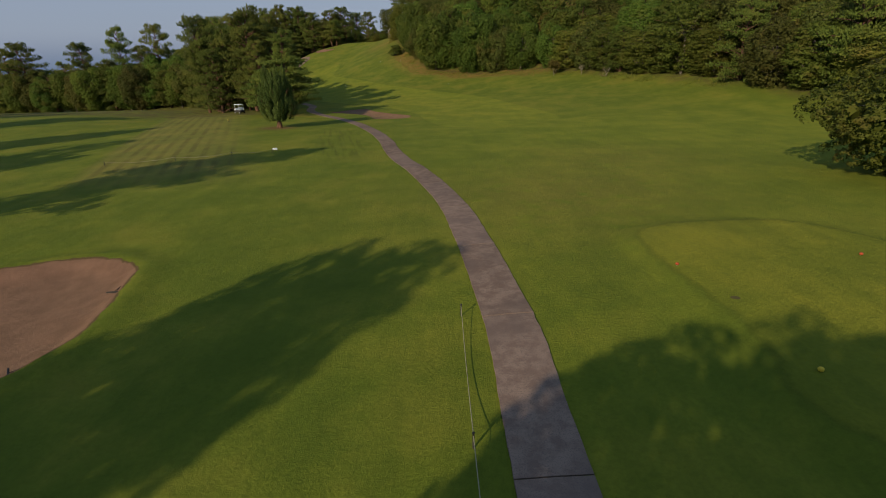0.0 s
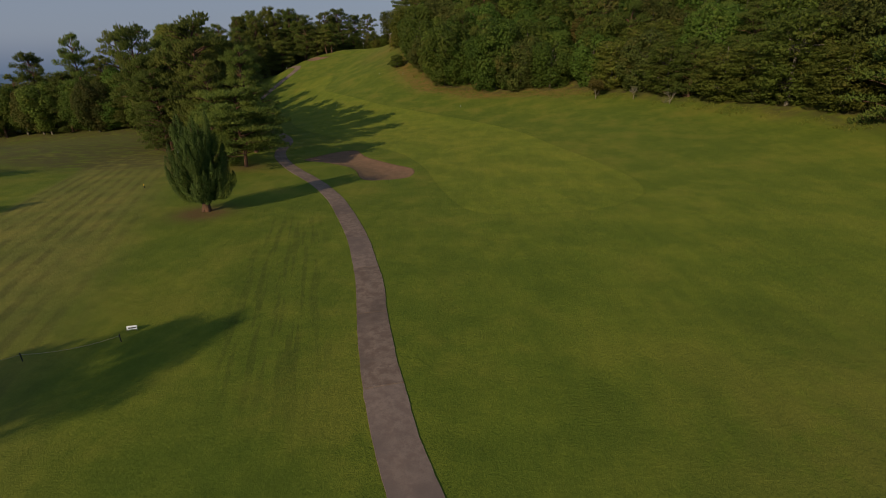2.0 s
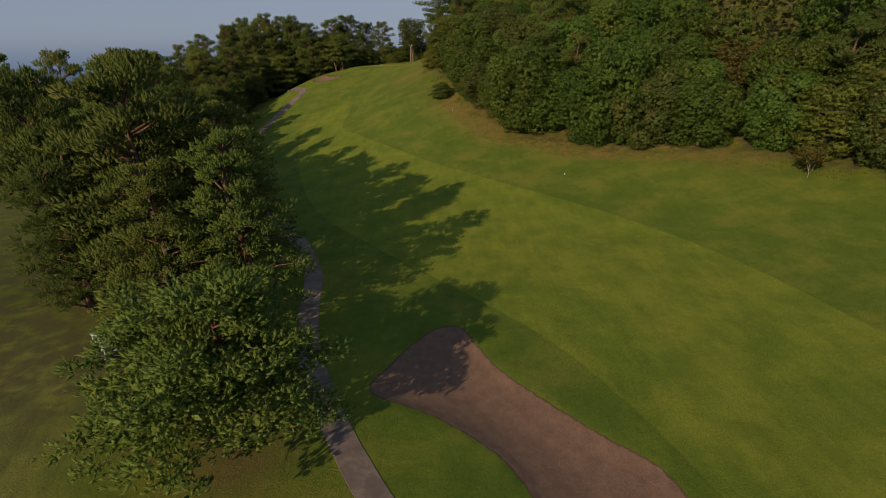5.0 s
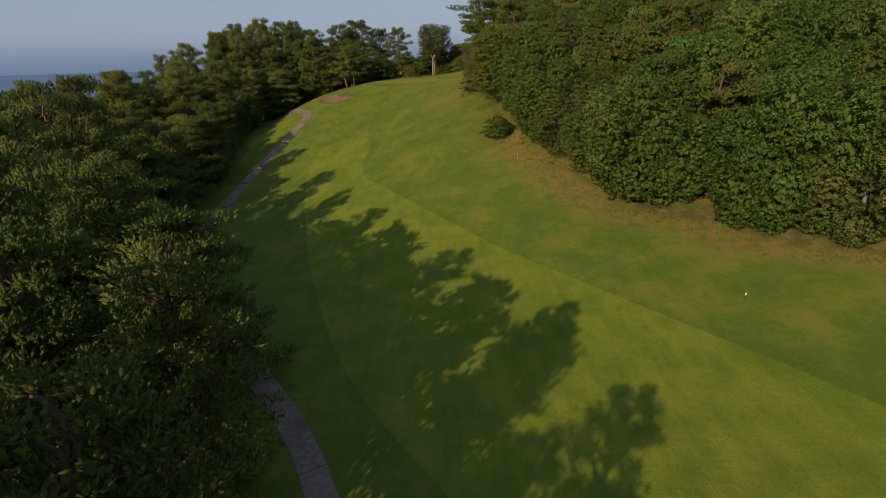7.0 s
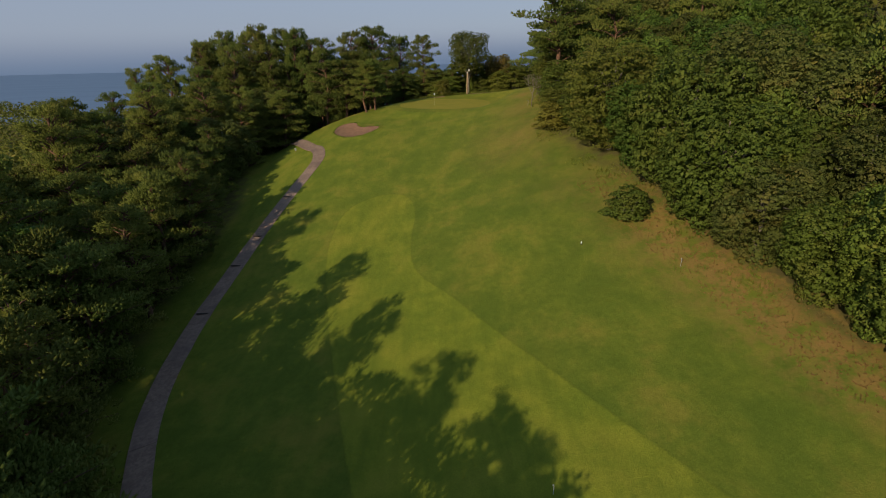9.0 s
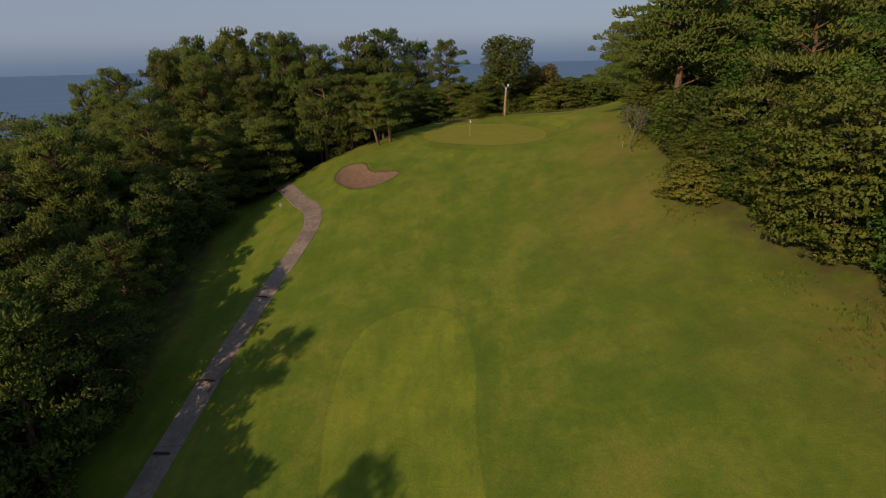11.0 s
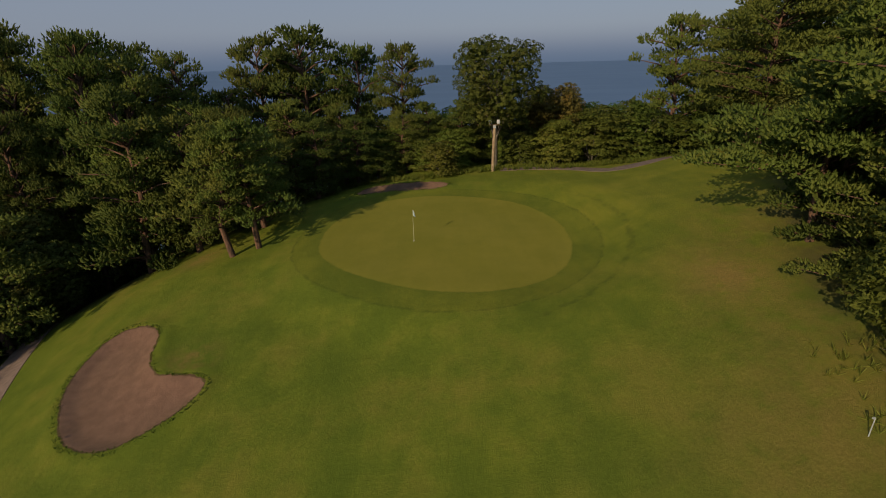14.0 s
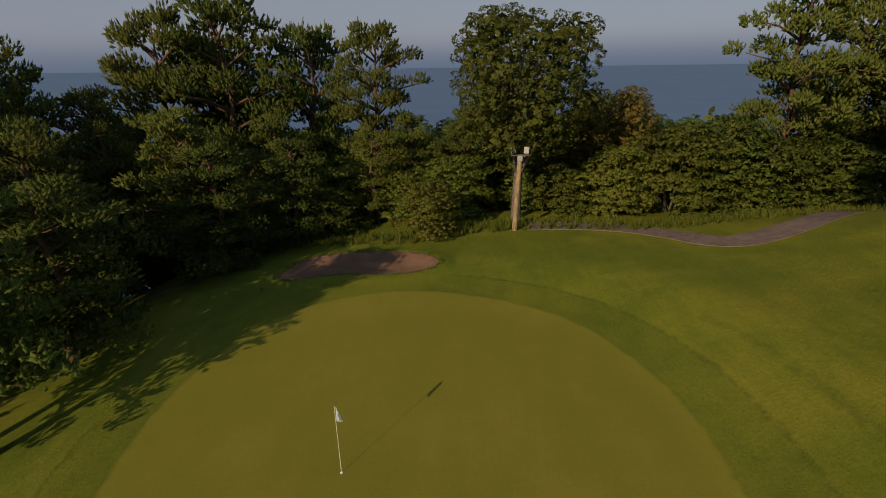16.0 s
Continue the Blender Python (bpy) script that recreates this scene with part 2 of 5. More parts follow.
def path_material():
    m = Mat("old_asphalt", 0.95, 0.06)
    a, b, c = m.noise(2.2, 6.0, 0.7), m.noise(28.0, 3.0), m.noise(0.35, 3.0)
    oi = m.node("ObjectInfo")
    col = m.mix(m.ramp(a, 0.38, 0.62), (0.148, 0.096, 0.070), (0.222, 0.152, 0.112))
    col = m.mix(m.ramp(c, 0.45, 0.7), col, (0.116, 0.080, 0.062))
    col = m.mix(m.ramp(b, 0.5, 0.66, 0, 0.6), col, (0.085, 0.066, 0.055))
    col = m.mix(m.ramp(oi.outputs["Random"], 0, 1, 0, 0.25), col, (0.235, 0.170, 0.145))
    m.color(col)
    m.bump(a, 0.5, 0.02)
    return m.m


M_PATH = path_material()
M_BROAD = leaf_material("broad_leaves", (0.048, 0.080, 0.012), (0.120, 0.174, 0.024), (0.134, 0.152, 0.024))
M_OLIVE = leaf_material("olive_leaves", (0.044, 0.054, 0.012), (0.112, 0.120, 0.024), (0.138, 0.112, 0.026))
M_FARLEAF = leaf_material("far_leaves", (0.050, 0.066, 0.012), (0.128, 0.140, 0.022), (0.130, 0.120, 0.024))
M_LEAFOLIVE = leaf_material("yellowing_olive_leaves", (0.074, 0.092, 0.013), (0.160, 0.180, 0.028), (0.172, 0.150, 0.030), 0.42)
M_GOLD = leaf_material("golden_leaves", (0.070, 0.062, 0.012), (0.165, 0.135, 0.030), (0.185, 0.120, 0.025))
M_PINE = leaf_material("pine_needles", (0.076, 0.100, 0.018), (0.168, 0.194, 0.034), (0.182, 0.186, 0.034), 0.48)
M_FIR = leaf_material("light_pine_needles", (0.055, 0.080, 0.016), (0.150, 0.212, 0.036), (0.150, 0.180, 0.030), 0.42)
M_JUN = leaf_material("juniper_sprays", (0.026, 0.044, 0.010), (0.086, 0.118, 0.020), (0.086, 0.104, 0.016), 0.2)
M_WEED = leaf_material("weeds", (0.070, 0.098, 0.014), (0.176, 0.196, 0.030), (0.170, 0.160, 0.030), 0.42)
M_LIME = leaf_material("yellow_green_leaves", (0.100, 0.100, 0.016), (0.220, 0.205, 0.032), (0.220, 0.170, 0.030), 0.4)
M_FERN = leaf_material("dry_bracken_leaves", (0.150, 0.088, 0.030), (0.230, 0.132, 0.046), (0.150, 0.125, 0.034))
M_BARK = bark_material("pine_bark", (0.165, 0.085, 0.050), (0.065, 0.042, 0.030))
M_GREYBARK = bark_material("grey_bark", (0.20, 0.165, 0.125), (0.085, 0.068, 0.050))
M_PALEBARK = bark_material("pale_bark", (0.34, 0.24, 0.14), (0.20, 0.13, 0.075))
M_DEADWOOD = bark_material("dead_wood", (0.25, 0.21, 0.15), (0.15, 0.12, 0.085))
M_WHITE = plain_material("white_paint", (0.8, 0.8, 0.78), (0.7, 0.7, 0.68))
M_BLACK = plain_material("black_plastic", (0.02, 0.02, 0.02), (0.035, 0.035, 0.03))
M_ORANGE = plain_material("orange_red_paint", (0.36, 0.06, 0.02), (0.28, 0.045, 0.015))
M_YELLOW = plain_material("yellow_paint", (0.60, 0.42, 0.03), (0.5, 0.34, 0.03))
M_WOOD = plain_material("weathered_wood", (0.16, 0.10, 0.055), (0.10, 0.065, 0.04), 12.0)
M_STEEL = plain_material("dull_steel", (0.35, 0.35, 0.34), (0.28, 0.28, 0.27), 6.0, 0.45)
M_ROPE = plain_material("rope_fibre", (0.30, 0.26, 0.16), (0.22, 0.19, 0.11), 30.0)
M_CREAM = plain_material("cream_pole_paint", (0.72, 0.66, 0.42), (0.65, 0.60, 0.38))

# ---------- the lie of the land ----------
AXIS_Y = (-100, 0, 84, 154, 210, 280, 330, 500)
AXIS_X = (0, 0, -16, -28, -41, -47, -43, -43)
LAND = np.array([
    (5.6, 6.5, 7.4, 8.5, 9.4, 9.9, 9.8, 9.5),
    (6.3, 6.7, 7.3, 8.5, 9.6, 9.6, 9.2, 8.7),
    (6.9, 7.1, 7.3, 8.4, 9.3, 9.0, 8.6, 8.1),
    (7.0, 7.6, 7.9, 7.6, 7.8, 8.0, 8.2, 8.2),
    (6.2, 7.2, 7.6, 6.6, 6.4, 7.1, 8.2, 9.4),
    (4.2, 5.6, 6.4, 6.3, 6.1, 7.1, 9.6, 12.6),
    (1.5, 3.7, 5.3, 5.9, 6.4, 8.5, 13.0, 18.5),
    (-0.5, 2.4, 5.2, 9.5, 12.3, 14.2, 20.1, 26.8),
    (0.1, 4.6, 7.9, 13.9, 22.9, 25.9, 30.7, 34.8),
    (3.0, 13.9, 19.8, 19.8, 29.2, 34.8, 37.4, 38.2),
    (4.1, 16.8, 26.5, 25.5, 28.4, 32.9, 34.2, 34.4),
    (3.3, 12.8, 22.3, 26.2, 26.0, 24.3, 24.1, 25.1),
    (2.2, 9.3, 16.7, 21.9, 21.1, 16.7, 14.1, 13.7),
])
SEA_LEVEL = -22.0


def axis_x(y):
    return np.interp(y, AXIS_Y, AXIS_X)


def spline(s):
    return np.stack([(1 - s) ** 3, 3 * s**3 - 6 * s**2 + 4, -3 * s**3 + 3 * s**2 + 3 * s + 1, s**3]) / 6


def smooth(a, lo, hi):
    s = np.clip((a - lo) / (hi - lo), 0, 1)
    return s * s * (3 - 2 * s)


def outline(px, py, x, y):
    """Signed distance in metres from (x, y) to a closed outline: positive inside."""
    x, y = np.asarray(x, float), np.asarray(y, float)
    near = (x > px.min() - 12) & (x < px.max() + 12) & (y > py.min() - 12) & (y < py.max() + 12)
    if not near.all():
        out = np.full(x.shape, -12.0)
        if near.any():
            out[near] = outline(px, py, x[near], y[near])
        return out
    best, inside = np.full(x.shape, 1e9), np.zeros(x.shape, bool)
    for x0, y0, x1, y1 in zip(px, py, np.roll(px, -1), np.roll(py, -1)):
        dx, dy = x1 - x0, y1 - y0
        s = np.clip(((x - x0) * dx + (y - y0) * dy) / (dx * dx + dy * dy + 1e-9), 0, 1)
        best = np.minimum(best, np.hypot(x - x0 - s * dx, y - y0 - s * dy))
        with np.errstate(divide="ignore", invalid="ignore"):
            cross = ((y0 > y) != (y1 > y)) & (x < dx * (y - y0) / (dy + 1e-12) + x0)
        inside ^= cross
    return np.where(inside, best, -best)


def rounded(points, steps=5, closed=True):
    """A smooth line through the points (Catmull-Rom)."""
    p = np.array(points, float)
    n = len(p)
    out = []
    for i in range(n if closed else n - 1):
        if closed:
            a, b, c, d = p[(i - 1) % n], p[i], p[(i + 1) % n], p[(i + 2) % n]
        else:
            a, b, c, d = p[max(i - 1, 0)], p[i], p[i + 1], p[min(i + 2, n - 1)]
        for k in range(steps):
            s = k / steps
            out.append(0.5 * (2 * b + (c - a) * s + (2 * a - 5 * b + 4 * c - d) * s**2 + (3 * b - a - 3 * c + d) * s**3))
    if not closed:
        out.append(p[-1])
    return np.array(out)


BUNKERS = [
    rounded([(-24, 19), (-20.4, 21.3), (-18, 21.5), (-15.6, 20.2), (-14.9, 18.4), (-13.9, 14.5), (-14.2, 12.3), (-15.5, 10), (-19, 8.5), (-24, 11)]),
    rounded([(-26.3, 105.6), (-25.4, 108.6), (-23.7, 112), (-21.9, 114.2), (-20.1, 114.4), (-18.9, 111.8), (-17.6, 108.6), (-15.0, 105), (-11.6, 101), (-9.2, 98.3), (-9.3, 93), (-13.4, 91.2), (-15.3, 92.6), (-17.6, 99), (-22, 103.2)]),
    rounded([(-67.9, 262.3), (-69.8, 265.8), (-69.9, 270), (-67.9, 271.3), (-65.4, 269.9), (-64.4, 266.8), (-62.9, 265.1), (-60.2, 264.6), (-59.1, 263.6), (-59.8, 261.8), (-61.8, 260), (-63.6, 259.5), (-66, 260.3)]),
    rounded([(-55.4, 300.4), (-53.6, 303.9), (-48, 303.4), (-44.2, 301.6), (-43.8, 299.6), (-46.6, 298.6), (-50.8, 299), (-54, 298.6)]),
]
GREEN = rounded([(-55.5, 280), (-55.6, 287), (-53, 293), (-48, 296), (-42.2, 295.8), (-36.2, 292.6), (-33, 287), (-32.3, 280.8), (-33.6, 275.2), (-36, 272), (-39.3, 270.5), (-42.4, 270.3), (-45.7, 271), (-49.6, 273), (-53.2, 275.9)])
FAIRWAYS = [
    rounded([(-1.5, 76), (5.4, 74.8), (11, 76.2), (16, 80.5), (17.4, 87), (16, 98), (12.6, 112), (8.1, 128.4), (-1.2, 145), (-17.4, 163.7), (-25.5, 173), (-37.2, 190), (-43.7, 200.5), (-48.2, 207.6), (-49.3, 215), (-49, 223.5), (-50.8, 229.2), (-54, 231.2), (-57.2, 231.2), (-60.6, 229), (-62, 224), (-61.6, 214), (-57, 195), (-50, 172), (-41, 150), (-30, 134), (-22, 124), (-13, 112), (-8, 100), (-5, 86)]),
]
TEE = rounded([(7.7, 8), (8.1, 12), (7.6, 19.8), (9.1, 21.8), (12.7, 22.2), (15.6, 21.4), (17.5, 17), (17.2, 6), (12, 4)])


def land(x, y):
    x, y = np.asarray(x, float), np.asarray(y, float)
    u = x - axis_x(y)
    a = np.clip((u + 60) / 20, 1, 5.999)
    b = np.clip((y + 48) / 33, 1, 10.999)
    ia, ib = a.astype(int), b.astype(int)
    wa, wb = spline(a - ia), spline(b - ib)
    z = 0
    for i in range(4):
        for j in range(4):
            z = z + wa[i] * wb[j] * LAND[ib - 1 + j, ia - 1 + i]
    hill = np.clip((y - 60) / 60, 0, 1) * np.clip((330 - y) / 50, 0, 1)
    z = z + np.clip(u - 60, 0, 60) * (0.05 + 0.3 * hill)
    z = z - np.clip(-40 - u, 0, 400) * (0.065 + 0.075 * smooth(y, 205, 245)) * np.clip((y - 125) / 60, 0, 1)
    z = z + 1.3 * smooth(-u, 35, 60) * smooth(y, 60, 95) * smooth(-y, -165, -125)
    z = z - np.clip(y - 315, 0, 400) * 0.38 - np.clip(np.abs(u) - 180, 0, 900) * 0.12
    z = z + 2.0 * np.exp(-(((x + 8) / 9) ** 2) - ((y - 298) / 10) ** 2)
    return z


def ground_z(x, y):
    """The finished ground: land, tee, green and bunkers."""
    x, y = np.asarray(x, float), np.asarray(y, float)
    z = land(x, y)
    g = outline(GREEN[:, 0], GREEN[:, 1], x, y)
    w = smooth(g, -7, 1)
    z = z * (1 - w) + (25.25 + 0.012 * (y - 283) + 0.010 * (x + 44)) * w
    t = outline(TEE[:, 0], TEE[:, 1], x, y)
    z = z + 0.35 * smooth(t, -1.2, 0.2)
    for k, bk in enumerate(BUNKERS):
        d = outline(bk[:, 0], bk[:, 1], x, y)
        z = z + 0.25 * smooth(d, -1.6, -0.1) * (k != 1) - (0.55 if k != 1 else 0.38) * smooth(d, -0.25, 0.9) - 0.25 * smooth(d, 0.5, 3.5)
    cape = SEA_LEVEL - 6 + 35 * np.exp(-(((x + 300) / 100) ** 2) - ((y - 440) / 60) ** 2)
    return np.maximum(z, cape)


def gz(x, y):
    return float(ground_z(np.array([x]), np.array([y]))[0])


def mesh_ob(name, verts, faces, material, parent=None, label="", smooth_shade=False):
    me = bpy.data.meshes.new(name)
    me.from_pydata([tuple(v) for v in verts] if not isinstance(verts, list) else verts, [], faces)
    if smooth_shade:
        me.polygons.foreach_set("use_smooth", [True] * len(me.polygons))
    me.materials.append(material)
    ob = new(name, me)
    if parent:
        ob.parent = parent
    if label:
        ob["label"] = label
    return ob


def lines(dense0, dense1, step, far0, far1):
    v = list(np.arange(dense0, dense1 + 1e-6, step))
    s, x = step, dense0
    while x > far0:
        s *= 1.18
        x -= s
        v.insert(0, x)
    s, x = step, v[-1]
    while x < far1:
        s *= 1.18
        x += s
        v.append(x)
    return np.array(v)


def build_ground():
    xs, ys = lines(-84, 26, 0.5, -900, 900), lines(2, 318, 0.62, -500, 700)
    X, Y = np.meshgrid(xs, ys)
    X1, Y1 = X.ravel(), Y.ravel()
    Z = ground_z(X1, Y1)
    rng = np.random.default_rng(3)
    nx, ny = len(xs), len(ys)
    i = (np.arange(ny - 1)[:, None] * nx + np.arange(nx - 1)[None]).ravel()
    faces = np.stack([i, i + 1, i + nx + 1, i + nx], 1)
    me = bpy.data.meshes.new("ground")
    me.from_pydata(np.stack([X1, Y1, Z], 1).tolist(), [], faces.tolist())
    me.polygons.foreach_set("use_smooth", [True] * len(me.polygons))

    def put(name, values):
        me.attributes.new(name, "FLOAT", "POINT").data.foreach_set("value", np.asarray(values, np.float32))

    put("fairway", np.max([outline(fw[:, 0], fw[:, 1], X1, Y1) for fw in FAIRWAYS], 0))
    g = outline(GREEN[:, 0], GREEN[:, 1], X1, Y1)
    put("green_d", g)
    put("collar", g + 2.4)
    put("tee", outline(TEE[:, 0], TEE[:, 1], X1, Y1))
    put("sand", np.max([outline(b[:, 0], b[:, 1], X1, Y1) for b in BUNKERS], 0))
    u = X1 - axis_x(Y1)
    put("east", smooth(X1, -41, -36) * smooth(-Y1, -298, -285))
    put("mown", 1.0 - 0.06 * smooth(Y1, 105, 140) - 0.24 * smooth(Y1, 185, 215))
    put("first", smooth(-Y1, -112, -62) * (0.45 + 0.55 * smooth(X1, -10, 4)))
    put("high", smooth(Y1, 212, 290))
    put("crest", smooth(Y1, 258, 284) * smooth(X1, -44, -30))
    put("rank", smooth(X1 - np.interp(Y1, WOOD_Y, WOOD_X), -17, -5) * smooth(Y1, 175, 215) * smooth(-Y1, -268, -248))
    put("across", u + 0.15 * Y1)
    w = 0.92 * X1 + 0.38 * Y1
    put("worn_u", w + 0.5 * np.sin(Y1 * 0.05))
    put("worn", smooth(w, -16.2, -14.8) * smooth(-w, -1.5, 6) * smooth(Y1, 34, 46) * smooth(-Y1, -128, -104))
    edge_x = np.interp(Y1, WOOD_Y, WOOD_X)
    put("dry", smooth(X1 - edge_x, -9, 0) * smooth(Y1, 140, 165) * smooth(-Y1, -225, -200) + 0.35 * smooth(X1 - edge_x, -8, 0) * smooth(Y1, 225, 240) * smooth(-Y1, -290, -275) + 0.8 * np.exp(-((X1 + 61.2) ** 2 + (Y1 - 266.2) ** 2) / 1.6**2))
    put("litter", np.maximum(smooth(X1 - edge_x, 0, 4), smooth(np.interp(Y1, LEFT_Y, LEFT_X) - X1, 0, 4) * smooth(Y1, 96, 108)))
    ux, uy = 0.968, 0.252
    put("rut_u", ux * X1 + uy * Y1)
    put("rut_v", ux * Y1 - uy * X1)
    a = np.abs(ux * (X1 + 14.2) + uy * (Y1 - 59.0))
    put("rut", smooth(-a, -3.6, -1.6) * smooth(Y1, 43, 52) * smooth(-Y1, -80, -70))
    spot = lambda x, y, r, s=1.0: s * np.exp(-((X1 - x) ** 2 + (Y1 - y) ** 2) / r**2)
    put("bare", np.clip(spot(-26.3, 265.5, 2.3, 1.0) + spot(-27.0, 269, 2, 0.4) + spot(-68.5, 283.5, 2.2) + spot(-32, 236, 6, 0.4) + spot(-37, 243, 6, 0.2) + spot(-29, 254, 4, 0.5) + spot(-9, 297, 4, 0.5) + spot(6, 30, 9, 0.4) + spot(14, 44, 8, 0.3), 0, 1))
    put("mulch", np.clip(spot(-27.5, 75.6, 2.3, 1.5) + spot(-33.0, 99.5, 3.0, 0.8) + spot(-7.5, 295.5, 1.6), 0, 1))
    me.materials.append(M_TURF)
    return tagged(new("ground", me), "rolling mown grass of a golf hole with sand bunkers", "ground", kind="structure")


# edge of the wood on the high side and of the pines on the low side
WOOD_Y = (0, 60, 94, 105, 115, 127, 140, 156, 162, 166, 171, 177, 181, 188, 201, 210, 222, 236, 243, 251, 262, 273, 290, 320)
WOOD_X = (60, 56, 50, 45.5, 42, 38, 31.5, 21, 11, 3, 0, -8.4, -11.2, -14, -18.5, -20, -25.5, -28, -26.5, -26, -25.5, -22, -10, -2)
LEFT_Y = (0, 70, 95, 110, 130, 150, 170, 190, 215, 240, 258, 272, 282, 300, 330)
LEFT_X = (-130, -110, -40, -36, -44, -52, -67, -80, -83, -82, -86, -88, -76, -62, -40)

ground = build_ground()
s = 4700.0
sea = mesh_ob("water", [(-s, -s, SEA_LEVEL), (s, -s, SEA_LEVEL), (s, s, SEA_LEVEL), (-s, s, SEA_LEVEL)], [(0, 1, 2, 3)], M_SEA)
tagged(sea, "calm hazy blue sea out to the horizon", "sea", kind="structure")

# ---------- plants ----------


def tube(points, radii, sides=7):
    """Vertices and faces of a tapering tube along the points."""
    pts = np.array(points, float)
    v, f = [], []
    for k, (p, r) in enumerate(zip(pts, radii)):
        d = pts[min(k + 1, len(pts) - 1)] - pts[max(k - 1, 0)]
        d = d / (np.linalg.norm(d) + 1e-9)
        a = np.cross(d, (0.3, 0.9, 0.1))
        a /= np.linalg.norm(a) + 1e-9
        b = np.cross(d, a)
        for s in range(sides):
            w = 2 * math.pi * s / sides
            v.append(tuple(p + r * (math.cos(w) * a + math.sin(w) * b)))
    for k in range(len(pts) - 1):
        for s in range(sides):
            t = (s + 1) % sides
            f.append((k * sides + s, k * sides + t, (k + 1) * sides + t, (k + 1) * sides + s))
    f.append(tuple(range((len(pts) - 1) * sides, len(pts) * sides)))
    return v, f


def join(parts):
    v, f = [], []
    for pv, pf in parts:
        n = len(v)
        v += [tuple(p) for p in pv]
        f += [tuple(i + n for i in face) for face in pf]
    return v, f


def unit(a):
    return a / (np.linalg.norm(a, axis=-1, keepdims=True) + 1e-9)


def foliage(name, sets, material, parent=None, label=""):
    """One mesh of loose leaves: each set holds their corners and the way each leaf is turned to the light."""
    V = np.concatenate([v.reshape(-1, 3) for v, n in sets])
    N = np.concatenate([np.repeat(n, v.shape[1], 0) if n.ndim == 2 else n.reshape(-1, 3) for v, n in sets])
    sizes = np.concatenate([np.full(len(v), v.shape[1]) for v, n in sets])
    me = bpy.data.meshes.new(name)
    me.vertices.add(len(V))
    me.vertices.foreach_set("co", V.astype(np.float32).ravel())
    me.loops.add(len(V))
    me.loops.foreach_set("vertex_index", np.arange(len(V), dtype=np.int32))
    me.polygons.add(len(sizes))
    me.polygons.foreach_set("loop_start", np.r_[0, np.cumsum(sizes)[:-1]].astype(np.int32))
    me.update(calc_edges=True)
    me.polygons.foreach_set("use_smooth", [True] * len(sizes))
    me.attributes.new("custom_normal", "FLOAT_VECTOR", "POINT").data.foreach_set("vector", N.astype(np.float32).ravel())
    me.materials.append(material)
    ob = new(name, me)
    if parent:
        ob.parent = parent
    if label:
        ob["label"] = label
    return ob


def facing(v, n):
    """The corners put in the order in which the leaf faces the way n."""
    turned = np.einsum("ij,ij->i", np.cross(v[:, 1] - v[:, 0], v[:, 2] - v[:, 0]), n) < 0
    v[turned] = v[turned][:, ::-1]
    return v, n


def leaves(rng, centres, normals, size, slim=0.62, spread=0.38, shade=None):
    """Diamond leaves at the centres, facing about the normals."""
    n = len(centres)
    nor = unit(normals + spread * rng.normal(size=(n, 3)))
    side = unit(np.cross(nor, rng.normal(size=(n, 3))))
    along = np.cross(nor, side)
    s = size * rng.uniform(0.6, 1.3, (n, 1))
    v = np.stack([centres - along * s, centres + side * s * slim - nor * s * 0.15, centres + along * s, centres - side * s * slim - nor * s * 0.15], 1)
    return facing(v, unit((normals if shade is None else shade) + 0.5 * spread * rng.normal(size=(n, 3))))


def domes(rng, at, out, radius, per, size, squash=0.75, lift=0.45):
    """Clusters of leaves, each a small dome over its twig."""
    i = np.repeat(np.arange(len(at)), per)
    e = unit(rng.normal(size=(len(i), 3)) + 0.8 * out[i] + (0, 0, lift))
    c = at[i] + e * radius[i, None] * rng.uniform(0.72, 1.05, (len(i), 1)) * (1, 1, squash)
    return leaves(rng, c, unit(e * (1, 1, 1 / squash) + (0, 0, 0.25)), size, 0.62, 0.35, unit(e + 0.3 * out[i] + (0, 0, 0.15)))


def apart(p, gap):
    """Which of the points to keep so that none lie closer than the gap (an array, one for each)."""
    keep = []
    for k in range(len(p)):
        if not keep or np.min(np.sum((p[keep] - p[k]) ** 2, 1)) > gap * gap:
            keep.append(k)
    return np.array(keep)


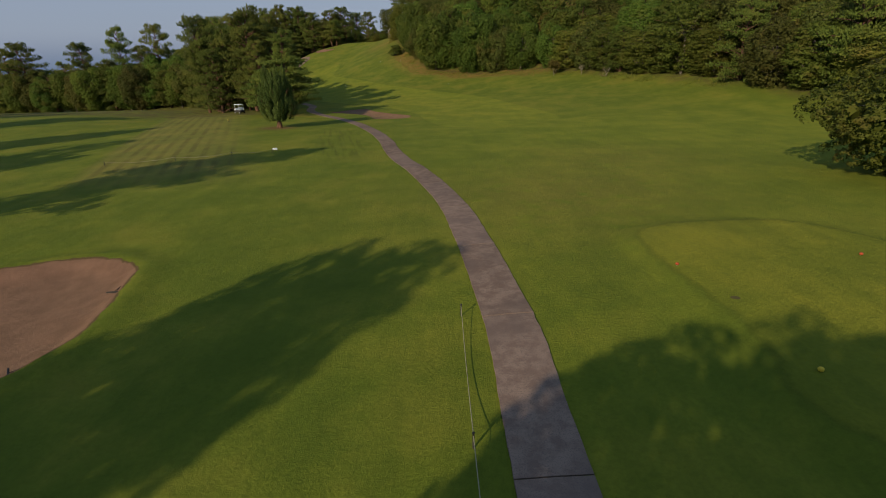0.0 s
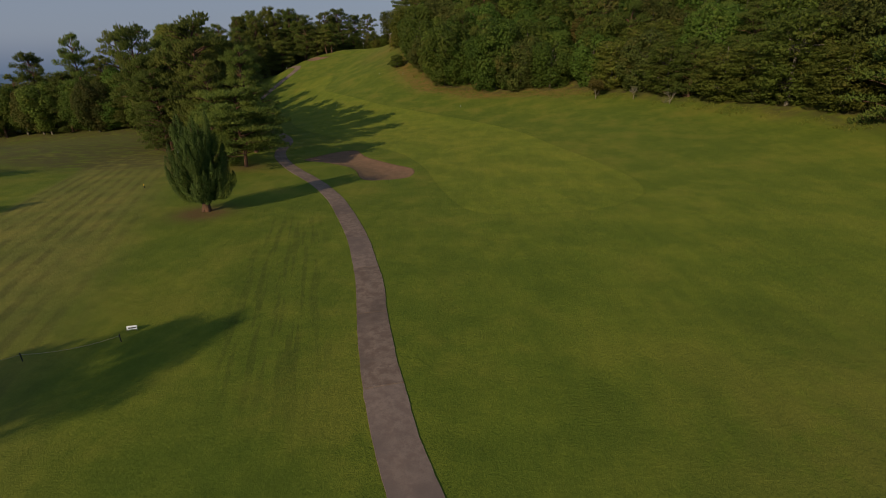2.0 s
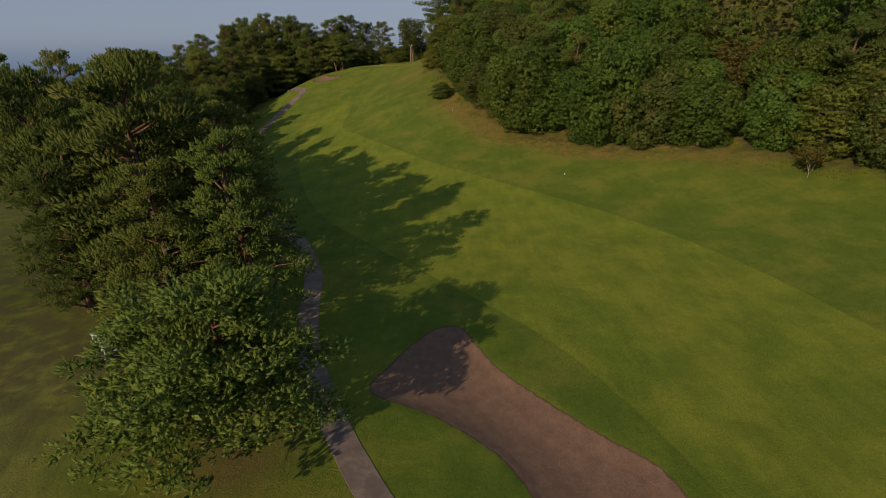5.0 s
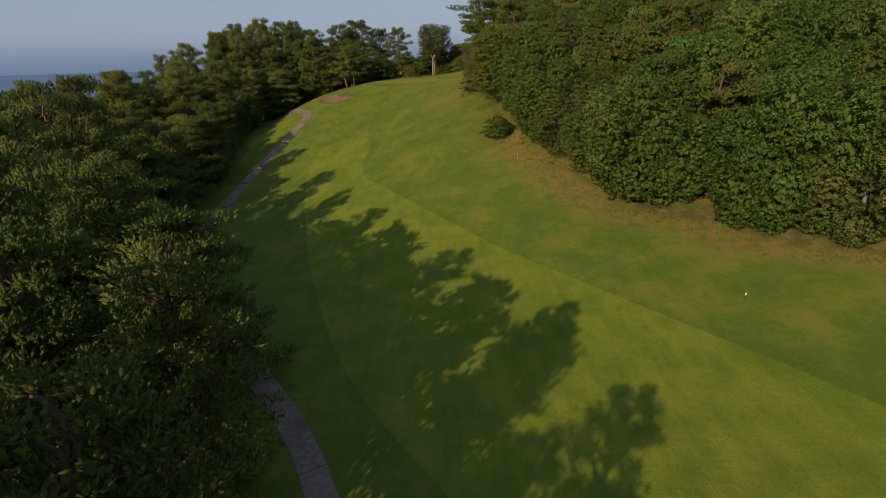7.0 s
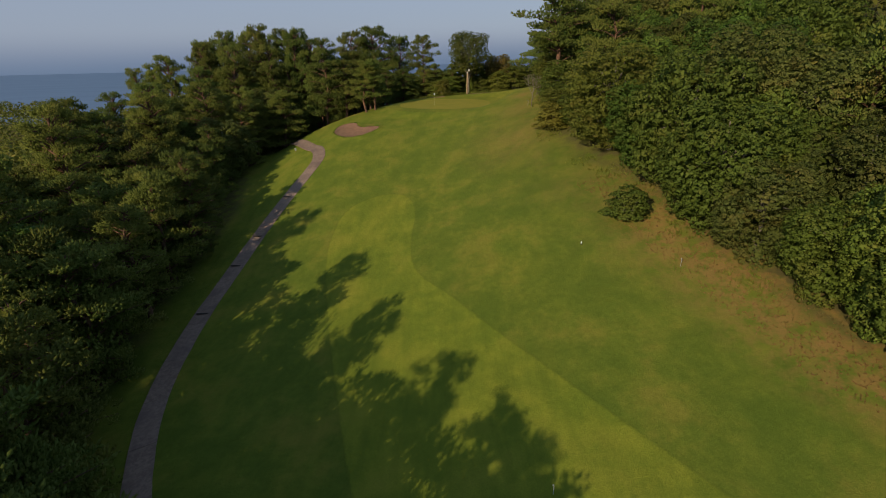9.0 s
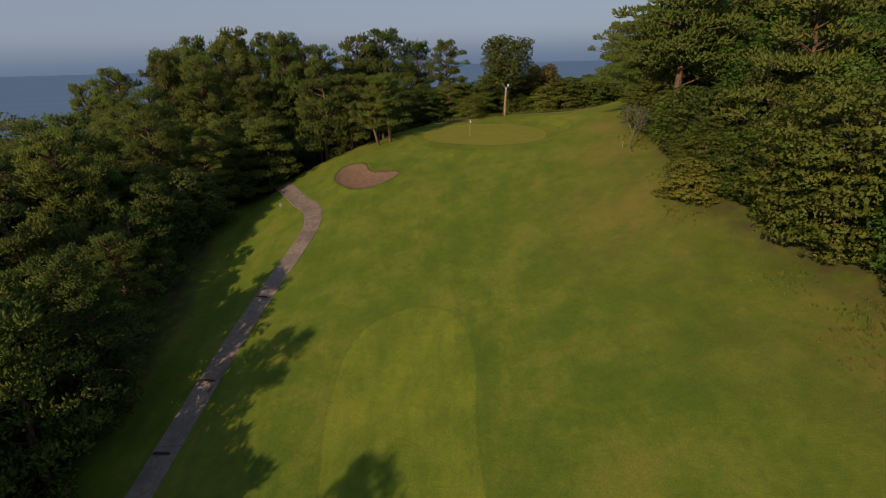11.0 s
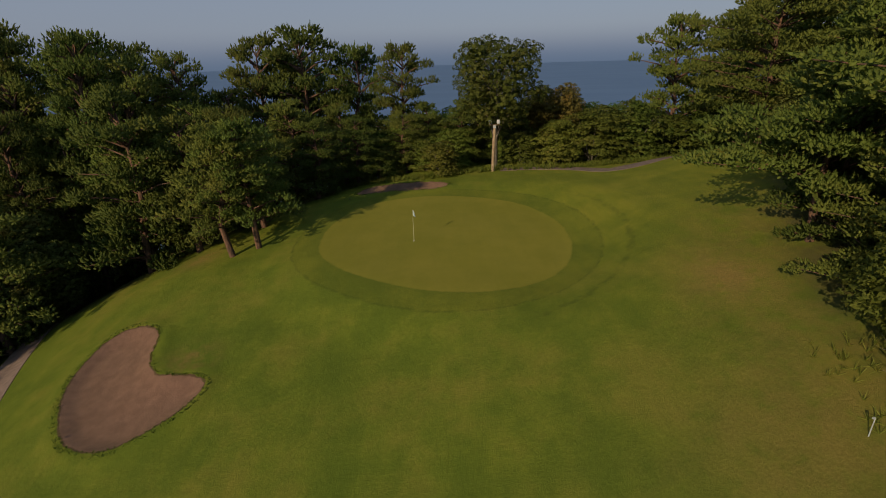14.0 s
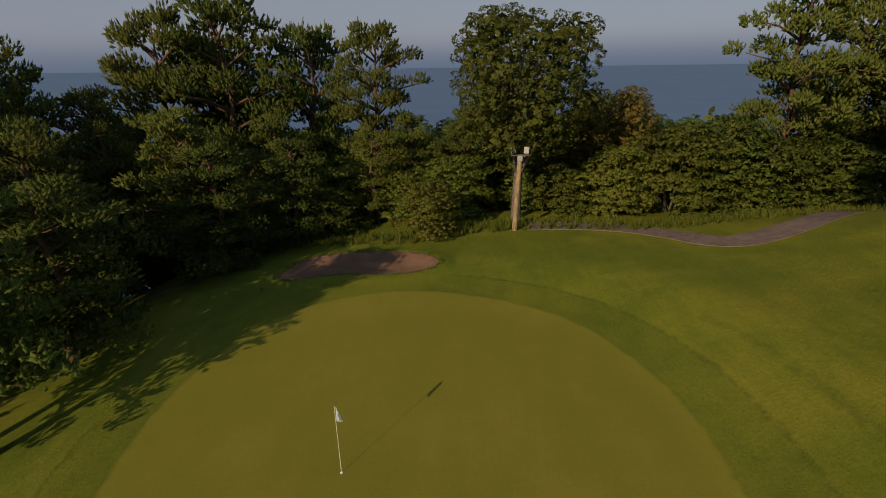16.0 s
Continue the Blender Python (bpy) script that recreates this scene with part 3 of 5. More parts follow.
def shoots(rng, roots, ways, length, thick, per, sides=4):
    """Pine shoots: plump spindles of packed needles, with needle bunches that stand off round them."""
    n = len(roots)
    a = unit(np.cross(ways, rng.normal(size=(n, 3))))
    b = np.cross(ways, a)
    long = length * rng.uniform(0.6, 1.35, (n, 1))
    fat = thick * rng.uniform(0.7, 1.3, (n, 1))
    tip, up = roots + ways * long, np.array([0, 0, 0.6])
    V, N = [], []
    for k in range(sides):
        ends, turned = [], []
        for q in (k, k + 1):
            w = 2 * math.pi * q / sides
            d = math.cos(w) * a + math.sin(w) * b
            ends.append(roots + ways * long * 0.52 + d * fat)
            turned.append(unit(d + 0.25 * ways + up))
        V += [np.stack([roots, ends[1], ends[0]], 1), np.stack([ends[0], ends[1], tip], 1)]
        low = unit(turned[0] + turned[1] - 0.8 * ways)
        N += [np.stack([low, turned[1], turned[0]], 1), np.stack([turned[0], turned[1], unit(ways + 0.5 * turned[0] + 0.5 * turned[1])], 1)]
    spindles = np.concatenate(V), np.concatenate(N)
    i = np.repeat(np.arange(n), per)
    w, m = ways[i], n * per
    u = rng.uniform(0.15, 1, (m, 1))
    ring = rng.normal(size=(m, 3)) + (0, 0, 0.35)
    ring = unit(ring - np.sum(ring * w, 1, keepdims=True) * w)
    c = roots[i] + w * long[i] * u * 0.9 + ring * fat[i] * 0.4
    d = unit(w * (0.5 + 0.8 * u) + ring * (1.0 - 0.5 * u))
    side = unit(np.cross(d, ring + 0.5 * rng.normal(size=(m, 3)))) * thick * 0.30
    v = np.stack([c - side, c + side, c + d * length * 0.52 * rng.uniform(0.7, 1.2, (m, 1))], 1)
    return [spindles, facing(v, unit(ring + w * 0.5 + up))]


def needles(rng, centres, ways, length, width, per=5, spread=0.55):
    """Tufts of slim pointed needle bunches."""
    n = len(centres) * per
    c = np.repeat(centres, per, 0)
    w = unit(np.repeat(ways, per, 0) + spread * rng.normal(size=(n, 3)))
    side = unit(np.cross(w, rng.normal(size=(n, 3))))
    l = length * rng.uniform(0.6, 1.25, (n, 1))
    v = np.stack([c - side * width, c + side * width, c + w * l], 1).reshape(-1, 3)
    i = np.arange(n)[:, None] * 3
    return v.tolist(), np.concatenate([i, i + 1, i + 2], 1).tolist()


def clump(rng, c, r, flat, n, puffs=8):
    """Points on the skin of a flattened clump of smaller puffs, with the ways out of it."""
    d = unit(rng.normal(size=(puffs, 3)) + (0, 0, 0.45))
    at = np.array(c) + d * rng.uniform(0.65, 1.0, (puffs, 1)) * np.array([r, r, r * flat])
    pick = rng.integers(0, puffs, n)
    e = unit(rng.normal(size=(n, 3)) + 0.6 * d[pick] + (0, 0, 0.25))
    return at[pick] + e * rng.uniform(0.6, 1.0, (n, 1)) * r * np.array([0.42, 0.42, 0.34]), unit(e + 0.5 * d[pick])


def make_tree(name, label, trunk_parts, crown, bark, leaf):
    base = tagged(new(name), label, "tree")
    v, f = join(trunk_parts)
    mesh_ob("trunk", v, f, bark, base, smooth_shade=True)
    foliage("crown", crown, leaf, base)
    return base


def broad_tree(seed, h, r, label, leaf, bark, low=0.12, size=0.115, name="broadleaf_tree", cluster=0.42, per=34, squash=0.75, lobes_n=17, airy=1.08, tier=1.0):
    """A broadleaf tree: lobes of crown on limbs, each lobe covered with domed clusters of leaves."""
    rng = np.random.default_rng(seed)
    top = h * 0.8
    lean = rng.normal(size=2) * 0.04 * h
    trunk = [(0, 0, -0.6), (0.1 * lean[0], 0.1 * lean[1], h * 0.2), (lean[0] * 0.5, lean[1] * 0.5, h * 0.5), (lean[0], lean[1], top)]
    parts = [tube(trunk, (h * 0.026, h * 0.02, h * 0.014, h * 0.004))]
    zc, hz = h * (0.5 + 0.5 * low), h * (1 - low) / 2
    lobes, radii = [], []
    for k in range(lobes_n):
        phi = k * 2.39996 + rng.uniform(-0.4, 0.4)
        t = 0.86 - 1.85 * (k + 0.5) / lobes_n
        q = math.sqrt(max(0.04, 1 - t * t)) * rng.uniform(0.56, 0.80)
        c = np.array([lean[0] * 0.6 + r * q * math.cos(phi), lean[1] * 0.6 + r * q * math.sin(phi), zc + hz * 0.70 * t])
        lobes.append(c)
        radii.append(np.array([1, 1, (0.82 * hz / r if hz > r else 0.9) * tier]) * r * rng.uniform(0.28, 0.42))
        s = trunk[2] if c[2] > h * 0.45 else trunk[1]
        parts.append(tube([s, (np.array(s) + c) / 2 + (0, 0, 0.04 * h), c], (h * 0.011, h * 0.007, h * 0.002), 5))
    lobes, radii = np.array(lobes), np.array(radii)
    n = 3600
    pick = rng.integers(0, lobes_n, n)
    d = unit(rng.normal(size=(n, 3)) + 0.45 * unit(lobes[pick] - (0, 0, zc)) + (0, 0, 0.25))
    at = lobes[pick] + d * radii[pick] * rng.uniform(0.86, 1.12, (n, 1))
    depth = np.min(np.linalg.norm((at[:, None] - lobes[None]) / radii[None], axis=2), 1)
    at, d = at[depth > 0.8], d[depth > 0.8]
    keep = apart(at, cluster * airy)
    at, d = at[keep], d[keep]
    skin = domes(rng, at, d, cluster * rng.uniform(0.6, 1.5, len(at)), per, size, squash)
    m = 1500
    pick = rng.integers(0, lobes_n, m)
    way = unit(rng.normal(size=(m, 3)))
    core = leaves(rng, lobes[pick] + way * radii[pick] * rng.uniform(0.3, 0.85, (m, 1)), way, r * 0.06)
    return make_tree(name, label, parts, [skin, core], bark, leaf)


def pine_tree(seed, h, r, label, leaf=None, bark=None, low=0.35, gap=1.5, boughs=6, per=24, size=0.42, name="pine_tree", dome=False, lean=0.0, flat=0.38, each=16, up=0.7, pads=((0.4, 0.16), (0.65, 0.18), (0.85, 0.17), (1.0, 0.13))):
    """A pine: whorls of boughs up a bending trunk, each bough with flat pads of upturned needle shoots."""
    rng = np.random.default_rng(seed)
    bend = rng.normal(size=(5, 2)) * 0.025 * h
    bend[0] = 0
    tr = [(bend[k, 0] + lean * h * (k / 4) ** 1.3, bend[k, 1], -0.6 if k == 0 else h * 0.95 * k / 4) for k in range(5)]
    parts = [tube(tr, (h * 0.026, h * 0.021, h * 0.016, h * 0.010, h * 0.003), 8)]
    P, W, C, D = [], [], [], []
    levels = max(4, int(h * (1 - low) / gap))
    for lev in range(levels):
        s = (lev + 0.5) / levels
        zl = h * (low + (0.97 - low) * s)
        reach = r * (math.sqrt(max(0.04, 1 - s**2.2)) if dome else (1.0 - 0.66 * s**2.0) * rng.uniform(0.8, 1.1))
        n = max(3, int(boughs * (0.5 + 0.5 * reach / r)))
        for k in range(n):
            phi = 2 * math.pi * (k + rng.uniform(-0.3, 0.3)) / n + lev * 1.1
            z = min(zl + rng.uniform(-0.8, 0.8) * gap, h * 0.97)
            q = reach * rng.uniform(0.45, 1.1)
            ft = min(z / (h * 0.95), 1.0) * 4
            i0 = min(int(ft), 3)
            on = np.array(tr[i0]) * (1 - ft + i0) + np.array(tr[i0 + 1]) * (ft - i0)
            way = np.array([math.cos(phi), math.sin(phi), 0])
            c = on + way * q + (0, 0, 0.10 * q)
            parts.append(tube([on - (0, 0, 0.05 * h), (on + c) / 2 - (0, 0, 0.03 * q), c], (h * 0.007, h * 0.004, h * 0.0015), 4))
            for f, rad in pads:
                if f < 0.5 and q < 0.45 * r:
                    continue
                side = np.array([-way[1], way[0], 0]) * rng.normal() * 0.17 * q
                at = on * (1 - f) + c * f + side + (0, 0, rng.uniform(-0.1, 0.25) * gap)
                pr = max(0.55, r * rad * rng.uniform(0.8, 1.25))
                m = int(per * (pr / 1.2) ** 1.5)
                d = unit(rng.normal(size=(m, 3)))
                P.append(at + d * (rng.uniform(0.1, 1.0, (m, 1)) ** 0.45) * np.array([pr * 0.95, pr * 0.95, pr * flat * 1.25]))
                W.append(unit(d * (0.8, 0.8, 0.35) + 0.3 * way + (0, 0, up) + 0.25 * rng.normal(size=(m, 3))))
                m = max(5, m // 4)
                d = unit(rng.normal(size=(m, 3)))
                C.append(at + d * rng.uniform(0.1, 0.7, (m, 1)) * np.array([pr, pr, pr * flat]))
                D.append(d + (0, 0, 0.5))
    crown = shoots(rng, np.concatenate(P), np.concatenate(W), size, size * 0.24, each) + [leaves(rng, np.concatenate(C), np.concatenate(D), 0.22, 0.55)]
    return make_tree(name, label, parts, crown, bark or M_BARK, leaf or M_PINE)


def juniper(seed, h, r, label):
    """Flame-shaped juniper of upright twisting spires on a short trunk."""
    rng = np.random.default_rng(seed)
    parts = [tube([(0.1, 0, -0.5), (0, 0, h * 0.1), (0.05, 0, h * 0.5), (0, 0, h * 0.85)], (0.42, 0.28, 0.16, 0.04)), tube([(-0.35, 0.1, -0.4), (-0.14, 0, h * 0.1), (-0.3, 0.1, h * 0.4)], (0.26, 0.18, 0.06))]
    P, W = [], []
    number = 96
    for k in range(number):
        s = (k + 0.5) / number
        phi = k * 2.39996 + rng.uniform(-0.25, 0.25)
        z0 = h * (0.10 + 0.66 * s**1.1)
        prof = (1 - 0.46 * s**1.4) * min(1.0, 0.72 + 2.4 * s)
        q = r * prof * (rng.uniform(0.84, 1.04) if k % 4 else rng.uniform(0.3, 0.65))
        way = np.array([math.cos(phi), math.sin(phi), 0])
        curl = np.array([-way[1], way[0], 0]) * rng.normal() * 0.16
        foot = way * q * 0.62 + (0, 0, z0)
        knee = way * q * 0.98 + curl * 0.4 + (0, 0, z0 + h * 0.045)
        tip = way * q * rng.uniform(0.95, 1.08) + curl + (0, 0, z0 + h * rng.uniform(0.22, 0.38) * (1 - 0.3 * s))
        n = 640
        u = rng.uniform(0, 1, (n, 1)) ** 0.8
        on = (1 - u) ** 2 * foot + 2 * u * (1 - u) * knee + u * u * tip
        ring = unit(rng.normal(size=(n, 3)) * (1, 1, 0.25))
        fat = (0.27 + 0.12 * rng.uniform()) * np.clip(1.25 * np.sin(np.pi * np.clip(0.1 + 0.9 * u, 0, 1)) ** 0.7, 0.08, 1)
        P.append(on + ring * fat)
        W.append(unit(ring + unit(tip - knee) * 0.25))
        if k % 6 == 0:
            parts.append(tube([(0, 0, h * 0.1), foot * (0.6, 0.6, 0.9), tip * (0.95, 0.95, 0.95)], (0.09, 0.06, 0.02), 5))
    m = 2600
    u = rng.uniform(0, 1, (m, 1))
    core = unit(rng.normal(size=(m, 3)) * (1, 1, 0)) * (r * 0.72 * (1 - 0.5 * u**1.5) * np.minimum(1, 0.5 + 2.5 * u) * rng.uniform(0.5, 1, (m, 1))) + (0, 0, 1) * (h * (0.13 + 0.66 * u))
    crown = [leaves(rng, np.concatenate(P), np.concatenate(W), 0.060, 0.5, 0.2), leaves(rng, core, unit(core * (1, 1, 0) + (0, 0, 0.3)), 0.26)]
    return make_tree("juniper_tree", label, parts, crown, M_BARK, M_JUN)


def shrub(seed, h, r, label, leaf, name="shrub", per=30, size=0.11, cluster=0.34, tiers=22, gap=0.9):
    """A shrub: stems from the ground under flat sprays of leaf clusters, one above the other."""
    rng = np.random.default_rng(seed)
    base = tagged(new(name), label, "shrub")
    at = []
    for k in range(tiers):
        s = (k + 0.5) / tiers
        phi, z = k * 2.39996 + rng.uniform(-0.3, 0.3), h * (0.10 + 0.80 * s)
        q = r * math.sqrt(1 - 0.8 * s**1.6) * rng.uniform(0.35, 0.8)
        wide = r * rng.uniform(0.26, 0.46)
        m = 120
        a, rho = rng.uniform(0, 2 * math.pi, m), np.sqrt(rng.uniform(0, 1, m))
        at.append(np.stack([q * math.cos(phi) + wide * rho * np.cos(a), q * math.sin(phi) + wide * rho * np.sin(a), z + h * (0.05 - 0.10 * rho**2) + rng.normal(size=m) * 0.05], 1))
    at = np.concatenate(at)
    rng.shuffle(at)
    at = at[at[:, 2] > 0.12]
    at = at[apart(at, cluster * gap)]
    out = unit(at - (0, 0, h * 0.3))
    for k in range(6):
        w = 2 * math.pi * k / 6 + rng.uniform(-0.4, 0.4)
        v, f = tube([(0.1 * math.cos(w), 0.1 * math.sin(w), -0.3), (0.3 * r * math.cos(w), 0.3 * r * math.sin(w), h * 0.4), (0.6 * r * math.cos(w), 0.6 * r * math.sin(w), h * 0.75)], (0.07, 0.05, 0.015), 5)
        mesh_ob("stem", v, f, M_GREYBARK, base)
    foliage("foliage", [domes(rng, at, out, cluster * rng.uniform(0.55, 1.45, len(at)), per, size, 0.5, 0.7)], leaf, base)
    return base


def plant(proto, x, y, scale=1.0, turn=0.0, sink=0.0, tall=1.0, group=""):
    m = pose(x, y, gz(x, y) - sink, 0, 0, turn)
    ob = copy_thing(proto, m)
    ob.scale = (scale, scale, scale * tall)
    if group:
        ob["group"] = group
    return ob


def remove(ob):
    for o in (*ob.children_recursive, ob):
        bpy.data.objects.remove(o)


# ---------- cart path ----------
def build_path(points, widths, label):
    line = rounded(points, 40, closed=False)
    seg = np.r_[0, np.cumsum(np.hypot(*np.diff(line, axis=0).T))]
    n = int(seg[-1] / 0.5)
    s = np.linspace(0, seg[-1], n)
    x, y = np.interp(s, seg, line[:, 0]), np.interp(s, seg, line[:, 1])
    dx, dy = np.gradient(x), np.gradient(y)
    l = np.hypot(dx, dy)
    nx, ny = -dy / l, dx / l
    half = np.interp(y, widths[0], widths[1]) / 2
    wl = np.array([noise.noise((k * 0.13, 3.1, 0)) + 0.6 * noise.noise((k * 0.7, 1.1, 0)) for k in range(n)]) * 0.07
    wr = np.array([noise.noise((k * 0.13, 8.7, 0)) + 0.6 * noise.noise((k * 0.7, 5.2, 0)) for k in range(n)]) * 0.07
    offs = np.stack([half + wl + 0.03, half + wl, 0 * half, -half - wr, -half - wr - 0.03], 1)
    ups = np.array([-0.12, 0.035, 0.05, 0.035, -0.12])
    px, py = x[:, None] + nx[:, None] * offs, y[:, None] + ny[:, None] * offs
    pz = ground_z(px.ravel(), py.ravel()).reshape(px.shape)
    pz = np.maximum(pz, 0.5 * (pz + pz[:, 2:3]) - 0.02) + ups
    owner = tagged(new("road"), label, "cart path", kind="structure")
    step = 14
    for a in range(0, n - 1, step):
        b = min(a + step, n - 1)
        if b - a < 2:
            continue
        v, f = [], []
        for k in range(a, b + 1):
            trim = 0.02 if k == a else -0.02 if k == b else 0.0
            v += [(px[k, q] + dx[k] / l[k] * trim, py[k, q] + dy[k] / l[k] * trim, pz[k, q]) for q in range(5)]
        m = b - a + 1
        for k in range(m - 1):
            for q in range(4):
                f.append((k * 5 + q, k * 5 + q + 1, (k + 1) * 5 + q + 1, (k + 1) * 5 + q))
        f += [(4, 3, 2, 1, 0), tuple((m - 1) * 5 + q for q in range(5))]
        mesh_ob("slab", v, f, M_PATH, owner)
    return owner


build_path([(1.9, -14), (1.6, 0), (1.4, 8), (1.3, 12.5), (0.9, 17), (0.0, 24.3), (-1.2, 31), (-3.6, 40), (-5.6, 46), (-7.2, 52.2), (-8.8, 59.8), (-11.2, 68.5), (-13.5, 75), (-16.2, 81.8), (-20.2, 89.5), (-25.2, 97.3), (-29, 104), (-32, 111), (-33.8, 117.5), (-35.3, 125), (-37.6, 131.5), (-41.5, 139.5), (-46, 146.5), (-52, 154), (-60, 165), (-67.5, 175), (-73, 185.5), (-76, 195), (-77.2, 205), (-77, 215), (-76.2, 224), (-75, 231.5), (-73.4, 239), (-71.4, 247), (-70.7, 252), (-72, 257.3), (-75, 261.8), (-80.5, 272.5), (-86, 284), (-92, 296)],
           ((0, 100, 125, 150, 200), (1.68, 1.72, 1.85, 2.1, 2.6)), "worn pinkish-grey asphalt cart path winding through the grass")
build_path([(-36, 308.4), (-31, 307.6), (-27.5, 306), (-25.2, 303.6), (-23.4, 300.9), (-21, 300.4), (-15, 303), (-6, 308), (4, 313)], ((0, 400), (2.7, 2.7)), "grey asphalt cart path curving behind the putting green")

# ---------- trees that stand by themselves ----------
j = juniper(5, 9.3, 2.95, "dense dark green flame-shaped juniper tree on mown grass")
j.matrix_world = pose(-27.3, 76.3, gz(-27.3, 76.3), 0, 0, 40)

bright = pine_tree(11, 10.6, 6.8, "light green layered pine beside the cart path", M_FIR, M_BARK, low=0.18, gap=1.05, boughs=9, per=44, size=0.36, each=7, dome=True, flat=0.2, up=0.45)
bright.matrix_world = pose(-33.3, 100.3, gz(-33.3, 100.3), 0, 0, 0)

young = pine_tree(12, 8.6, 4.4, "smaller light green pine close to a larger one", M_FIR, M_BARK, low=0.12, gap=1.0, boughs=8, per=44, size=0.36, each=7, dome=True, flat=0.22, up=0.45)
young.matrix_world = pose(-38.6, 103.2, gz(-38.6, 103.2), 0, 0, 0)

# prototypes
PINES = [pine_tree(20 + k, 20, 6.0, "tall dark green pine with layered boughs", low=0.08 + 0.04 * k, gap=1.3, boughs=9, per=44, size=0.36, each=5, flat=0.5, pads=((0.35, 0.10), (0.7, 0.12), (0.88, 0.14), (1.03, 0.12))) for k in range(3)]
DOMES = [pine_tree(30 + k, 13, 5.2, "rounded dark green pine in the wood beside the fairway", low=0.1, gap=1.2, boughs=7, per=34, size=0.40, each=5, dome=True) for k in range(3)]
UMBRELLA = [pine_tree(40 + k, 18, 6.6, "tall old pine with spreading open crown above a bare trunk", low=0.40, gap=1.35, boughs=6, per=36, size=0.44, each=5, lean=0.04 * (k - 1), dome=True) for k in range(3)]
BROAD = [broad_tree(50 + k, 13, 5.2, "broadleaf tree with dense green crown at the wood's edge", M_BROAD, M_GREYBARK, low=0.02) for k in range(4)]
DUSKY = [broad_tree(56 + k, 13, 5.2, "broadleaf tree with dull olive-brown crown at the wood's edge", M_OLIVE, M_GREYBARK, low=0.02, cluster=0.36, size=0.10) for k in range(2)]
GOLDEN = [broad_tree(60, 11, 4.4, "broadleaf tree with yellowing crown at the wood's edge", M_GOLD, M_GREYBARK, low=0.05)]
SHADE = [broad_tree(66 + k, 13, 3.4, "dense green broadleaf tree standing behind the tee", M_BROAD, M_GREYBARK, low=0.05, cluster=0.6, size=0.2) for k in range(2)]

G_PINES, G_WOOD = "pines of the low wood", "trees of the hillside wood"
for k, (x, y, sc, tall) in enumerate([(-37.2, 114.2, 0.78, 1.08), (-43.2, 113.5, 0.75, 1.0), (-42.5, 124, 0.92, 1.0), (-46.8, 136, 0.9, 1.0), (-53, 147, 0.85, 0.9), (-58.5, 131, 0.9, 1.0), (-55.5, 119.5, 0.72, 1.0)]):
    plant(PINES[k % 3], x, y, sc, 70 * k, 0, tall, G_PINES)

for k, (x, y) in enumerate([(-46.5, 118), (-51, 125)]):
    plant(DOMES[k], x, y, 1.32, 80 * k, 0, 1.28, G_PINES)

rng = np.random.default_rng(9)


def top_to(proto, h0, x, y, top, wide, turn=0.0, group=""):
    """A copy whose top stands at the given height above the sea's datum."""
    h = top - gz(x, y)
    ob = plant(proto, x, y, 1.0, turn, 0, 1.0, group)
    ob.scale = (wide, wide, h / h0)
    return ob


for k, (x, y, top, wide) in enumerate([(-54, 136, 27.5, 1.0), (-62.5, 142, 28.5, 1.0), (-69, 152, 29.5, 1.0), (-60, 152, 25.5, 0.95), (-76, 164, 29.5, 1.05), (-82, 176, 31, 1.0), (-91, 195, 31, 1.05), (-99, 206, 31, 1.0), (-106, 228, 31.5, 1.1), (-113, 240, 31, 1.1), (-101, 247, 32, 1.1), (-97, 262, 33, 1.1), (-109, 262, 33, 1.1), (-120, 252, 31, 1.1), (-104, 276, 36, 1.1)]):
    top_to(PINES[k % 3], 20.0, x, y, top, wide, 57 * k, G_PINES)

# pines round the green
for k, (x, y, top, wide) in enumerate([(-66, 323, 46.5, 1.3), (-59, 327, 44.5, 1.0), (-74, 322, 45, 1.2), (-51.5, 323, 43.5, 0.85), (-70, 328, 44, 1.1), (1.5, 303, 49, 1.4), (-6, 322, 46.5, 1.05), (9, 322, 46, 1.0), (5, 318, 48, 1.2), (3, 327, 46, 1.1), (-22.8, 249.4, 48.5, 1.3), (-17, 262, 47.5, 1.25), (-10, 255, 50, 1.3), (-9, 272, 47, 1.2), (-2, 268, 51, 1.2), (-3, 290, 47, 1.2), (4, 300, 47, 1.2), (8, 280, 50, 1.2)]):
    top_to(UMBRELLA[k % 3], 18.0, x, y, top, wide, 63 * k, "tall pines near the green")
for k, (x, y, top, wide) in enumerate([(-85, 297, 45.0, 1.1), (-96, 299, 46.5, 1.2), (-106, 300, 45.2, 1.2), (-91, 306, 45.5, 1.15), (-115, 305, 43, 1.1), (-80, 308, 43, 1.0), (-102, 308, 45.5, 1.2), (-110, 294, 42, 1.1), (-99, 288, 41, 1.1), (-122, 296, 39, 1.1), (-128, 300, 37, 1.0), (-138, 308, 36, 1.0), (-90, 290, 37, 0.9), (-75, 312, 38, 0.9), (-82, 300, 42.5, 1.1), (-93, 295, 41, 1.1), (-104, 296, 43, 1.1), (-88, 312, 44.5, 1.2), (-112, 303, 42.5, 1.15), (-97, 312, 44.5, 1.2)]):
    top_to(PINES[k % 3], 20.0, x, y, top, wide, 63 * k, "tall pines near the green")
